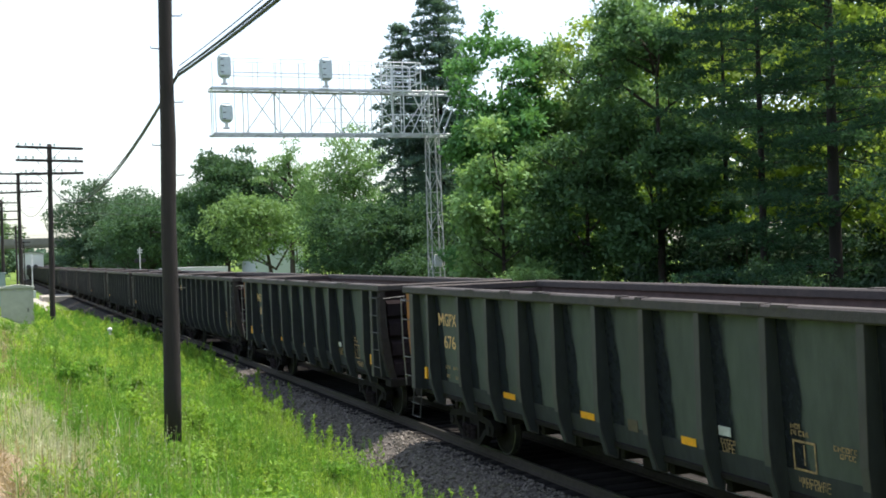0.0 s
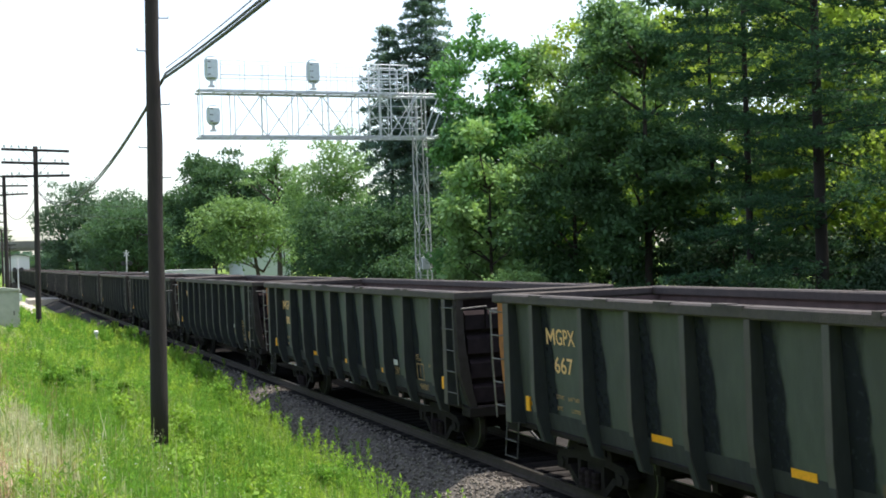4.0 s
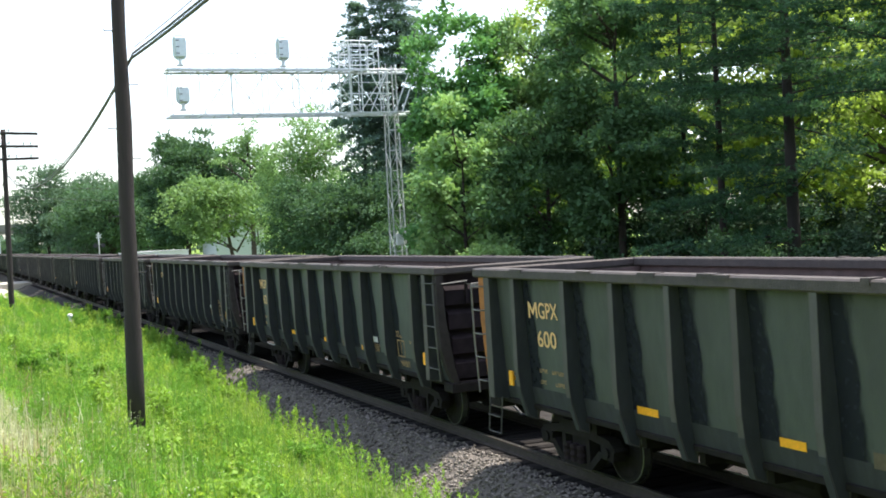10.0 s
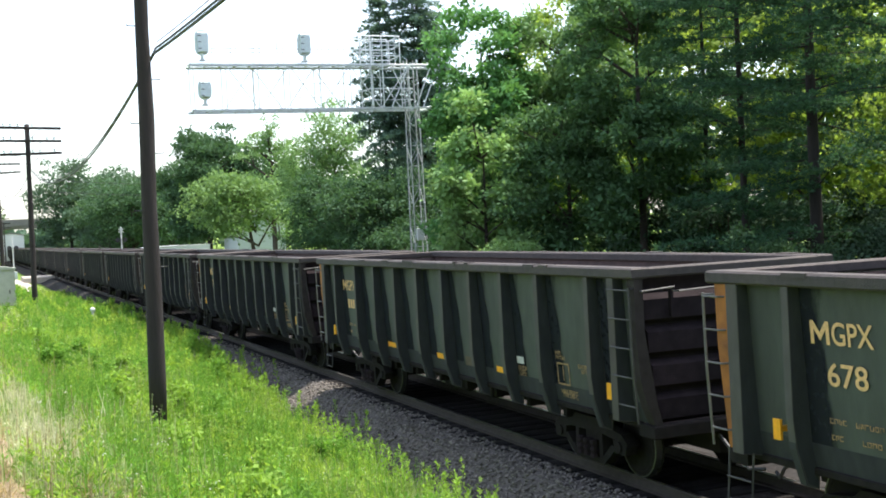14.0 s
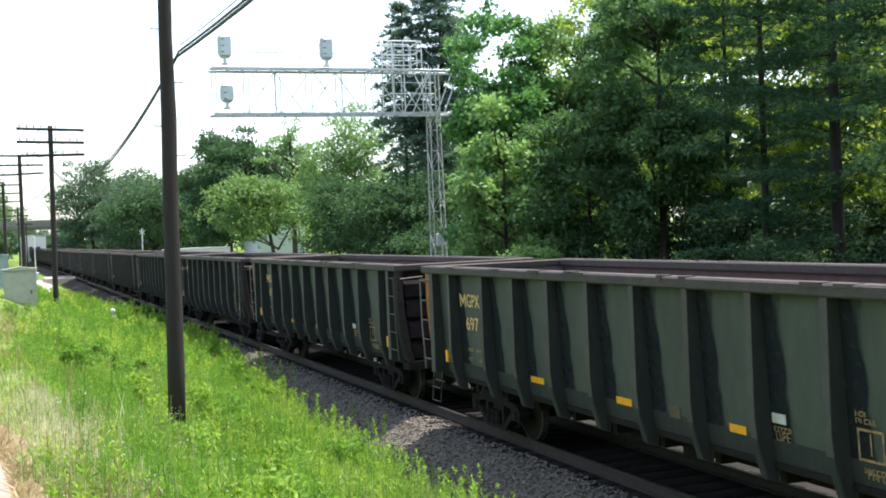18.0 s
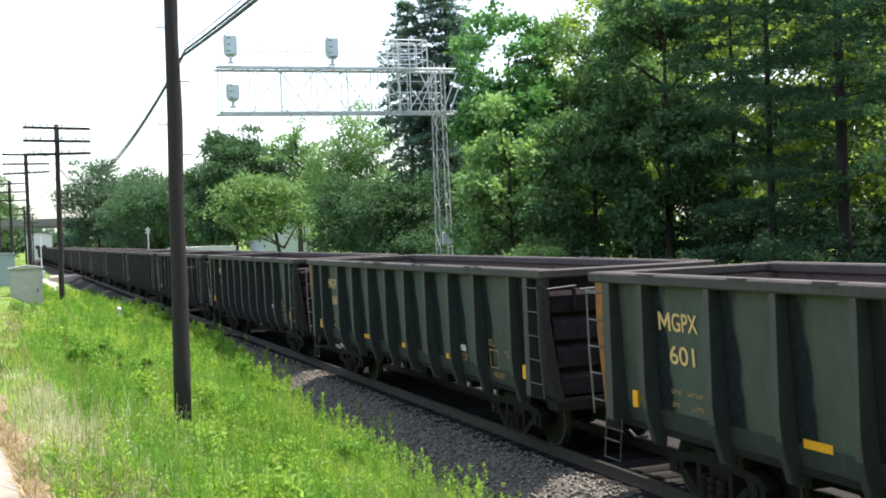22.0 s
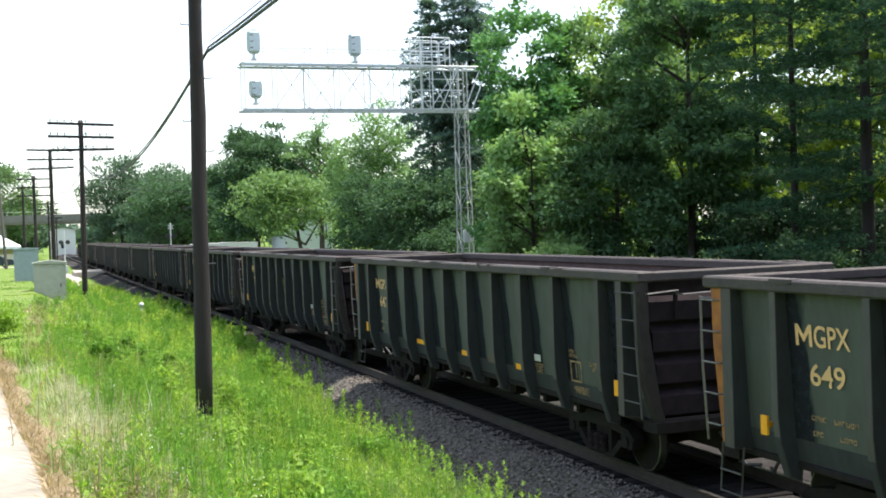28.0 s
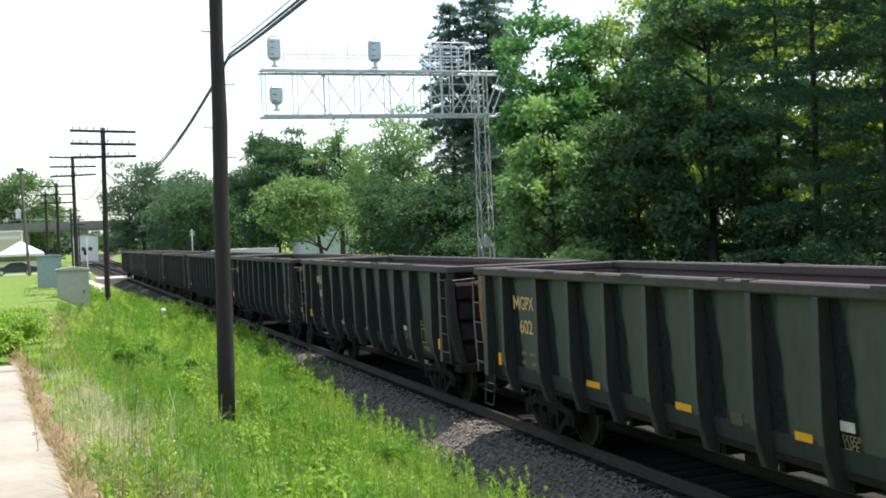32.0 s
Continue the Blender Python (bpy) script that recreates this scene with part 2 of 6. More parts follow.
M["bridge_concrete"] = material("bridge_concrete", (0.20, 0.19, 0.175), 0.9, 0.0, 3, 0.15, (0.15, 0.14, 0.13), 0.5, 0.4)
M["car_paint"] = material("car_paint", (0.045, 0.058, 0.085), 0.25, 0.3, 5, 0.05)
M["tyre"] = material("tyre", (0.02, 0.02, 0.02), 0.85, 0.0, 10, 0.1)
M["yellow_sign"] = material("yellow_sign", (0.75, 0.55, 0.03), 0.5, 0.0, 9, 0.08)


def soot_shade_film(name, lean, near, far):
    """A sooty film with the posts' shade in its colour, thick at one edge and thinning out in uneven streaks."""
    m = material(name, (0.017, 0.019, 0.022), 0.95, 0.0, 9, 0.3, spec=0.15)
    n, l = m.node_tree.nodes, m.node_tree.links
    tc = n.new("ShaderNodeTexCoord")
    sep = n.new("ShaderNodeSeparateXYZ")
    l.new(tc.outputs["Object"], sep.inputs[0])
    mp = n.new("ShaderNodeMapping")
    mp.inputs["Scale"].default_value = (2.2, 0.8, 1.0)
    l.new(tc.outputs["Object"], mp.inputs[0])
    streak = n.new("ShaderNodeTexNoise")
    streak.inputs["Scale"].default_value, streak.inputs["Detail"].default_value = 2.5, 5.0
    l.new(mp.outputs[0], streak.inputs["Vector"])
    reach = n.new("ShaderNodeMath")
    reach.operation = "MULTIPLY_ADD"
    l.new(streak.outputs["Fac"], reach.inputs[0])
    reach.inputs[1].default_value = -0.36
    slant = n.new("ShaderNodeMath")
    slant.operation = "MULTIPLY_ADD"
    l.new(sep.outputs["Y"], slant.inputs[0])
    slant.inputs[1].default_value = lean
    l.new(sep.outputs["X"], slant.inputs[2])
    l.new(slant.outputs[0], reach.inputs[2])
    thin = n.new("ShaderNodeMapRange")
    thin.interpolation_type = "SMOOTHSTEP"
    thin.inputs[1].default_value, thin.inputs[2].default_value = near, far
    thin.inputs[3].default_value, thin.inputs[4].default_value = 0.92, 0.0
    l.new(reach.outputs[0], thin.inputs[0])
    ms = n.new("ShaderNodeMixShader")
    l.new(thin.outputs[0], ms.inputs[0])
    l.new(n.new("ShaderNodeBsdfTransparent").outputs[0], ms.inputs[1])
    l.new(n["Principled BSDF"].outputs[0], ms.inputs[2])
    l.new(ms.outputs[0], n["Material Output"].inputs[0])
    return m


M["soot_shade"] = soot_shade_film("soot_shade", 0.06, 0.07, 0.20)


# ---- mesh building ----
class Shape:
    """Collects boxes, tubes and prisms into one mesh."""

    def __init__(self):
        self.v, self.f = [], []

    def add(self, verts, faces):
        o = len(self.v)
        self.v += [tuple(p) for p in verts]
        self.f += [tuple(o + i for i in q) for q in faces]
        return self

    def box(self, x0, x1, y0, y1, z0, z1, b=0.0):
        if b <= 0:
            p = [(x, y, z) for z in (z0, z1) for y in (y0, y1) for x in (x0, x1)]
            return self.add(p, [(0, 2, 3, 1), (4, 5, 7, 6), (0, 1, 5, 4), (2, 6, 7, 3), (0, 4, 6, 2), (1, 3, 7, 5)])
        p = []
        for z, k in ((z0, b), (z0 + b, 0), (z1 - b, 0), (z1, b)):
            p += [(x0 + k, y0 + k, z), (x1 - k, y0 + k, z), (x1 - k, y1 - k, z), (x0 + k, y1 - k, z)]
        f = [(3, 2, 1, 0), (12, 13, 14, 15)]
        for r in range(3):
            for i in range(4):
                a, c = r * 4 + i, r * 4 + (i + 1) % 4
                f.append((a, c, c + 4, a + 4))
        return self.add(p, f)

    def prism(self, outline, axis, lo, hi):
        """outline: points in the plane of the other two axes."""
        n = len(outline)
        p = []
        for k in (lo, hi):
            for a, b in outline:
                p.append({"x": (k, a, b), "y": (a, k, b), "z": (a, b, k)}[axis])
        f = [tuple(range(n))[::-1], tuple(range(n, 2 * n))]
        f += [(i, (i + 1) % n, n + (i + 1) % n, n + i) for i in range(n)]
        return self.add(p, f)

    def tube(self, pts, radii, sides=6, caps=True):
        if isinstance(radii, (int, float)):
            radii = [radii] * len(pts)
        radii = [float(q) for q in radii]
        pts = [Vector(p) for p in pts]
        rings = []
        for i, p in enumerate(pts):
            d = (pts[min(i + 1, len(pts) - 1)] - pts[max(i - 1, 0)]).normalized()
            a = d.cross(Vector((0, 0, 1)) if abs(d.z) < 0.9 else Vector((1, 0, 0))).normalized()
            b = d.cross(a)
            rings.append([p + radii[i] * (math.cos(t) * a + math.sin(t) * b) for t in (2 * math.pi * k / sides for k in range(sides))])
        f = []
        for i in range(len(pts) - 1):
            for k in range(sides):
                a, c = i * sides + k, i * sides + (k + 1) % sides
                f.append((a, c, c + sides, a + sides))
        if caps:
            f.append(tuple(range(sides))[::-1])
            f.append(tuple(range((len(pts) - 1) * sides, len(pts) * sides)))
        return self.add([q for r in rings for q in r], f)

    def lathe(self, profile, centre, axis="z", sides=16, caps=True):
        """profile: (radius, height) from one end to the other."""
        cx, cy, cz = centre
        p = []
        for r, h in profile:
            for k in range(sides):
                c, s = r * math.cos(2 * math.pi * k / sides), r * math.sin(2 * math.pi * k / sides)
                p.append({"z": (cx + c, cy + s, cz + h), "x": (cx + h, cy + c, cz + s), "y": (cx + c, cy + h, cz + s)}[axis])
        f = []
        for i in range(len(profile) - 1):
            for k in range(sides):
                a, c = i * sides + k, i * sides + (k + 1) % sides
                f.append((a, c, c + sides, a + sides))
        if caps:
            f += [tuple(range(sides))[::-1], tuple(range((len(profile) - 1) * sides, len(profile) * sides))]
        return self.add(p, f)

    def mesh(self, name, mat, smooth=False):
        m = bpy.data.meshes.new(name)
        m.from_pydata(self.v, [], self.f)
        m.materials.append(mat)
        if smooth:
            m.polygons.foreach_set("use_smooth", [True] * len(m.polygons))
        bm = bmesh.new()
        bm.from_mesh(m)
        bmesh.ops.recalc_face_normals(bm, faces=bm.faces)
        bm.to_mesh(m)
        bm.free()
        return m


def part(name, shape, mat, parent=None, label="", smooth=False, at=None):
    """One mesh object, a part of its parent where there is one."""
    data = shape.mesh(name, mat, smooth) if isinstance(shape, Shape) else shape
    ob = new(name, data)
    if at is not None:
        ob.matrix_basis = at
    if parent is not None:
        ob.parent = parent
    if label:
        ob["label"] = label
    return ob


def thing(name, label, category, m=None, group="", kind=""):
    ob = new(name)
    ob.empty_display_size = 0.3
    if m is not None:
        ob.matrix_basis = m
    return tagged(ob, label, category, group, kind)


def soup(name, verts, n_per, mat):
    """A mesh of many loose flat leaves: verts (N, n_per, 3)."""
    n = verts.shape[0]
    m = bpy.data.meshes.new(name)
    m.vertices.add(n * n_per)
    m.vertices.foreach_set("co", verts.astype(np.float32).ravel())
    m.loops.add(n * n_per)
    m.loops.foreach_set("vertex_index", np.arange(n * n_per, dtype=np.int32))
    m.polygons.add(n)
    m.polygons.foreach_set("loop_start", np.arange(0, n * n_per, n_per, dtype=np.int32))
    m.materials.append(mat)
    m.update(calc_edges=True)
    return m


rng = np.random.default_rng(7)


def unit(a):
    return a / (np.linalg.norm(a, axis=-1, keepdims=True) + 1e-9)


def leaves(centres, length, width, along=None, flat=0.5, droop=0.0, normal=None):
    """Diamond leaves round the centres; along: their lengthwise direction; flat: how far they lie level."""
    n = len(centres)
    d = unit(rng.normal(size=(n, 3)) * (1.0 if along is None else 0.45) + (0 if along is None else along))
    d[:, 2] -= droop
    d = unit(d)
    up = unit(rng.normal(size=(n, 3)) * (1 - flat) + (np.array([0, 0, 1.0]) if normal is None else normal) * flat * 2)
    w = unit(np.cross(d, up))
    ln = (length * rng.uniform(0.65, 1.3, n))[:, None]
    wd = (width * rng.uniform(0.7, 1.3, n))[:, None]
    return np.stack([centres - d * ln * 0.5, centres - w * wd * 0.5 + d * ln * 0.05, centres + d * ln * 0.5, centres + w * wd * 0.5 + d * ln * 0.05], 1)


# ---- the line: straight past the camera, bending right far off ----
CENTRE, SECOND, BEND, RADIUS = 9.38, 13.75, 260.0, 2500.0


def on_line(s, off=0.0):
    """Place and heading (to the right, radians) of a point s metres along the line, off metres right of the near track's middle."""
    if s <= BEND:
        return CENTRE + off, s, 0.0
    h = (s - BEND) / RADIUS
    return CENTRE + RADIUS * (1 - math.cos(h)) + off * math.cos(h), BEND + RADIUS * math.sin(h) - off * math.sin(h), h


LEFT_Y, LEFT_Z = [-60, 0, 12, 40, 60, 140, 200, 2000], [2.1, 2.05, 2.0, 1.74, 1.68, 0.8, 0.2, 0.0]
PROFILE_X = [-3000, 0.25, 1.2, 2.6, 4.2, 5.6, 6.6, 7.2, 16.6, 18.0, 24.0, 60.0, 3000]
PROFILE_K = [1.0, 1.0, 0.80, 0.50, 0.26, 0.08, 0.0, 0.0, 0.0, 0.12, 0.35, 0.5, 0.5]


def ground_z(x, y):
    """Height of the ground: a bank falling from the pavement to the line, flat beyond."""
    h = np.maximum(np.asarray(y, float) - BEND, 0)
    u = np.asarray(x, float) - h * h / (2 * RADIUS)
    top = np.interp(y, LEFT_Y, LEFT_Z)
    z = -0.66 + np.interp(u, PROFILE_X, PROFILE_K) * (top + 0.66)
    near = np.clip(1 - np.abs(np.asarray(y, float) - 25) / 60, 0, 1)
    return z + 0.05 * near * np.sin(1.7 * u + 0.9 * np.asarray(y)) * np.interp(u, [0.3, 1, 5, 6.5], [0, 1, 1, 0])


def gz(x, y):
    return float(ground_z(x, y))


def build_ground():
    xs = np.unique(np.concatenate([[-2500, -900, -300, -120, -60, -30, -15, -8, -4], np.arange(-2, 8.01, 0.25), np.arange(9, 17, 1.0), np.arange(17, 26, 1.0), [30, 40, 60, 100, 180, 300, 900, 2500]]))
    ys = np.unique(np.concatenate([[-1500, -400, -120, -50, -20], np.arange(-10, 80, 0.6), np.arange(80, 260, 6), [300, 350, 420, 500, 600, 800, 1200, 2000, 3500]]))
    X, Y = np.meshgrid(xs, ys)
    Z = ground_z(X, Y)
    nx, ny = len(xs), len(ys)
    idx = np.arange(nx * ny).reshape(ny, nx)
    faces = np.stack([idx[:-1, :-1], idx[:-1, 1:], idx[1:, 1:], idx[1:, :-1]], -1).reshape(-1, 4)
    m = bpy.data.meshes.new("ground")
    m.from_pydata(np.stack([X, Y, Z], -1).reshape(-1, 3).tolist(), [], faces.tolist())
    m.materials.append(M["soil"])
    m.polygons.foreach_set("use_smooth", [True] * len(m.polygons))
    tagged(new("ground", m), "grassy earth bank falling to the railway line", "ground", kind="structure")


def strip(section, s_list, closed=True):
    """A shape swept along the line; section: (off, z)."""
    sh = Shape()
    n = len(section)
    pts = []
    for s in s_list:
        for off, z in section:
            x, y, _ = on_line(s, off)
            pts.append((x, y, z))
    f = []
    for i in range(len(s_list) - 1):
        for k in range(n if closed else n - 1):
            a, c = i * n + k, i * n + (k + 1) % n
            f.append((a, c, c + n, a + n))
    if closed:
        f += [tuple(range(n))[::-1], tuple(range((len(s_list) - 1) * n, len(s_list) * n))]
    return sh.add(pts, f)


FAR_S = [-60, 0, 40, 80, 120, 160, 200] + list(range(220, 721, 20))


def build_track():
    dense = [-60, -20] + [i * 0.5 for i in range(10, 140)] + FAR_S[3:]
    shoulder = [(-2.75, -0.75), (-2.6, -0.66), (-2.05, -0.5), (-1.55, -0.22), (-1.15, -0.178), (-1.15, -0.75)]
    near, far = [s for s in dense if s < 43.2], [s for s in dense if s > 42.8]
    tagged(part("ballast_shoulder", strip(shoulder, near), M["ballast"]), "grey crushed-stone ballast shoulder beside the track", "ballast", kind="structure")
    tagged(part("ballast_shoulder", strip(shoulder, far), M["dark_ballast"]), "darker ballast shoulder farther along the line", "ballast", kind="structure")
    # dark bed: the shade beneath the cars is put into its colour
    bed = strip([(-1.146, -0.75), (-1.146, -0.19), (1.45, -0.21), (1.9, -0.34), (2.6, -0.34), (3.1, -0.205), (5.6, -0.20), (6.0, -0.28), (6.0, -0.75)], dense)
    tagged(part("ballast", bed, M["shaded_ballast"]), "ballast under the tracks with the train's shade put into its colour", "ballast", kind="structure")
    bed = strip([(6.004, -0.75), (6.004, -0.28), (6.1, -0.30), (7.0, -0.66), (7.1, -0.75)], dense)
    tagged(part("ballast_far", bed, M["ballast"]), "grey crushed-stone ballast beyond the far track", "ballast", kind="structure")
    n = 14000
    y = 9 * (46 / 9) ** rng.random(n)
    off = rng.uniform(-2.75, -1.05, n)
    z = np.interp(off, [-2.75, -2.6, -2.05, -1.55, -1.0, 1.2], [-0.66, -0.64, -0.5, -0.22, -0.175, -0.175]) + rng.uniform(-0.01, 0.03, n)
    r = rng.uniform(0.018, 0.045, n)
    octa = np.array([[1, 0, 0], [0, 1, 0], [-1, 0, 0], [0, -1, 0], [0, 0, 0.7], [0, 0, -0.7]])
    jit = octa[None] * rng.uniform(0.6, 1.3, (n, 6, 1)) * r[:, None, None]
    a = rng.uniform(0, 6.28, n)
    c, s_ = np.cos(a)[:, None], np.sin(a)[:, None]
    v = np.stack([jit[..., 0] * c - jit[..., 1] * s_, jit[..., 0] * s_ + jit[..., 1] * c, jit[..., 2]], -1) + np.stack([CENTRE + off, y, z], -1)[:, None]
    fs = np.array([[0, 1, 4], [1, 2, 4], [2, 3, 4], [3, 0, 4], [1, 0, 5], [2, 1, 5], [3, 2, 5], [0, 3, 5]])
    faces = (fs[None] + (np.arange(n) * 6)[:, None, None]).reshape(-1, 3)
    m = bpy.data.meshes.new("ballast_stones")
    m.vertices.add(n * 6)
    m.vertices.foreach_set("co", v.astype(np.float32).ravel())
    m.loops.add(len(faces) * 3)
    m.loops.foreach_set("vertex_index", faces.astype(np.int32).ravel())
    m.polygons.add(len(faces))
    m.polygons.foreach_set("loop_start", np.arange(0, len(faces) * 3, 3, dtype=np.int32))
    m.materials.append(M["stone"])
    m.update(calc_edges=True)
    tagged(new("ballast_stones", m), "loose grey crushed stones beside the rails", "gravel", kind="stuff")
    sec = [(-0.075, -0.17), (0.075, -0.17), (0.075, -0.155), (0.02, -0.135), (0.012, -0.05), (0.036, -0.035), (0.036, -0.008), (0.028, -0.002), (-0.028, -0.002), (-0.036, -0.008), (-0.036, -0.035), (-0.012, -0.05), (-0.02, -0.135), (-0.075, -0.155)]
    for name, mid in (("railway_track", 0.0), ("railway_track", SECOND - CENTRE)):
        tr = thing(name, "railway track of steel rails on dark timber sleepers", "railway track", kind="structure", group="tracks")
        for side in (-0.755, 0.755):
            rl = part("rail", strip([(mid + side + o, z) for o, z in sec], FAR_S), M["rail_side"], tr, "rusty steel rail")
            part("rail_head", strip([(mid + side + o, z) for o, z in ((-0.024, -0.003), (0.024, -0.003), (0.024, 0.0), (-0.024, 0.0))], FAR_S), M["rail_top"], rl, "worn bright running surface")
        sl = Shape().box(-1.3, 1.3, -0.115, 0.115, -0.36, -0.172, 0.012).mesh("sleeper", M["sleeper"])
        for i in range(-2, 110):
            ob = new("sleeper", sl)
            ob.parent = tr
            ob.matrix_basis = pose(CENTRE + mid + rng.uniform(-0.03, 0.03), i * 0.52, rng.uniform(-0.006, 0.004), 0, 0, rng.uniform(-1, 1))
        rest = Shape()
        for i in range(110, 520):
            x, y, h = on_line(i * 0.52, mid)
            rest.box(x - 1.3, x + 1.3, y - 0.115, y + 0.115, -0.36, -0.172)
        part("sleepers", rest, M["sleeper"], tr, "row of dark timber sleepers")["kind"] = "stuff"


build_ground()
build_track()

# ---- pavement ----
def build_pavement():
    walk_way = thing("pavement", "pale concrete footpath of large slabs", "pavement", kind="structure")
    edge = [(0.10, -6.0), (0.16, 2.0), (0.13, 6.0), (0.02, 9.4), (-0.20, 12.2), (-0.34, 15.0), (-0.48, 18.6), (-0.95, 24.0), (-1.8, 32.0)]
    ys = [e[1] for e in edge]
    y = -6.55
    while y < 18.5:
        y1 = y + 2.1
        a, b = np.interp(y + 0.012, ys, [e[0] for e in edge]), np.interp(y1 - 0.012, ys, [e[0] for e in edge])
        t = 0.02 * math.sin(y * 2.3)
        o = [(a - 1.9, y + 0.012), (a, y + 0.012), (b, y1 - 0.012), (b - 1.9, y1 - 0.012)]
        sh = Shape()
        z = gz(-1, y) + 0.05 + 0.3 * t
        sh.prism(o, "z", z - 0.14, z - 0.015)
        sh.prism([(p[0] * 1.0 + (0.012 if i in (0, 3) else -0.012), p[1] + (0.012 if i < 2 else -0.012)) for i, p in enumerate(o)], "z", z - 0.015, z)
        part("slab", sh, M["concrete"], walk_way)
        y = y1


build_pavement()


# ---- the train ----
CAR, BODY, WIDE, TOP = 16.38, 14.76, 1.59, 3.03
POSTS = [1.221, 2.774, 4.059, 5.343, 6.628, 7.912, 9.197, 10.481, 11.766, 13.319]
MIDDLE = 7.27       # from the rear lettering datum to the car's middle


def fy(u):
    """From the distance ahead of the rear datum to the car's own y."""
    return MIDDLE - u


def sheet_x(z):
    """Distance of the side sheet from the middle: it leans in towards the bottom."""
    return float(np.interp(z, [0.98, 1.25, 2.9], [1.30, 1.35, 1.44]))


def text_mesh(body, width, height, mat, name):
    cu = bpy.data.curves.new(name, "FONT")
    cu.body, cu.align_x, cu.align_y, cu.extrude, cu.offset = body, "CENTER", "CENTER", 0.0, 0.012
    ob = bpy.data.objects.new(name, cu)
    scene.collection.objects.link(ob)
    bpy.context.view_layer.update()
    m = bpy.data.meshes.new_from_object(ob.evaluated_get(bpy.context.evaluated_depsgraph_get()))
    bpy.data.objects.remove(ob)
    co = np.zeros(len(m.vertices) * 3)
    m.vertices.foreach_get("co", co)
    co = co.reshape(-1, 3)
    lo, hi = co.min(0), co.max(0)
    co[:, 0] = (co[:, 0] - (lo[0] + hi[0]) / 2) / (hi[0] - lo[0]) * width
    co[:, 1] = (co[:, 1] - (lo[1] + hi[1]) / 2) / (hi[1] - lo[1]) * height
    m.vertices.foreach_set("co", co.ravel())
    m.name = name
    m.materials.clear()
    m.materials.append(mat)
    m.update()
    return m


def on_side(u, z, out=0.006):
    """A pose on the near side sheet for flat lettering (its x runs towards the car's front)."""
    x = -(sheet_x(z) + out)
    lean = math.atan2(sheet_x(2.9) - sheet_x(1.25), 1.65)
    m = Matrix(((0, 0, -1, 0), (-1, 0, 0, 0), (0, 1, 0, 0), (0, 0, 0, 1)))
    return Matrix.Translation((x, fy(u), z)) @ Matrix.Rotation(-lean, 4, "Y") @ m


def build_truck(car, y):
    tk = part("truck", Shape().box(-1.05, 1.05, y - 0.2, y + 0.2, 0.42, 0.72, 0.03).box(-0.3, 0.3, y - 0.3, y + 0.3, 0.72, 0.86), M["black_iron"], car, "black cast-steel truck")
    for sx in (-1, 1):
        x0, x1 = (sx * 1.02 - 0.09, sx * 1.02 + 0.09)
        fr = Shape()
        fr.prism([(y - 1.12, 0.50), (y - 0.95, 0.64), (y - 0.5, 0.70), (y - 0.4, 0.79), (y + 0.4, 0.79), (y + 0.5, 0.70), (y + 0.95, 0.64), (y + 1.12, 0.50), (y + 0.9, 0.53), (y + 0.45, 0.58), (y - 0.45, 0.58), (y - 0.9, 0.53)], "x", x0, x1)
        fr.prism([(y - 0.78, 0.42), (y - 0.42, 0.14), (y + 0.42, 0.14), (y + 0.78, 0.42), (y + 0.66, 0.46), (y + 0.36, 0.22), (y - 0.36, 0.22), (y - 0.66, 0.46)], "x", x0, x1)
        for e in (-1, 1):
            fr.prism([(y + e * 0.30, 0.20), (y + e * 0.40, 0.20), (y + e * 0.40, 0.60), (y + e * 0.30, 0.60)], "x", x0, x1)
            fr.prism([(y + e * 0.74, 0.36), (y + e * 1.04, 0.36), (y + e * 1.08, 0.54), (y + e * 0.70, 0.54)], "x", x0, x1)
        part("side_frame", fr, M["black_iron"], tk)
        for k in (-0.2, 0.0, 0.2):
            sp = Shape().lathe([(0.075, 0.0), (0.06, 0.05), (0.075, 0.1), (0.06, 0.15), (0.075, 0.2), (0.06, 0.25)], (sx * 1.13, y + k, 0.22), "z", 8)
            part("spring", sp, M["car_rust"], tk, "rusty coil spring")
    for k in (-0.88, 0.88):
        wh = Shape()
        for sx in (-1, 1):
            wh.lathe([(0.10, sx * 0.80), (0.36, sx * 0.80), (0.39, sx * 0.81), (0.455, sx * 0.80), (0.46, sx * 0.70), (0.48, sx * 0.69), (0.48, sx * 0.675), (0.38, sx * 0.67), (0.10, sx * 0.66)], (0, y + k, 0.46), "x", 18)
        wh.tube([(-1.14, y + k, 0.46), (1.14, y + k, 0.46)], 0.075, 10)
        part("wheelset", wh, M["black_iron"], tk, smooth=False)
        for sx in (-1, 1):
            td = Shape().lathe([(0.44, sx * 0.803), (0.461, sx * 0.80), (0.461, sx * 0.70), (0.44, sx * 0.699)], (0, y + k, 0.46), "x", 20, False)
            part("wheel_tread", td, M["tread"], tk, "worn wheel tread")


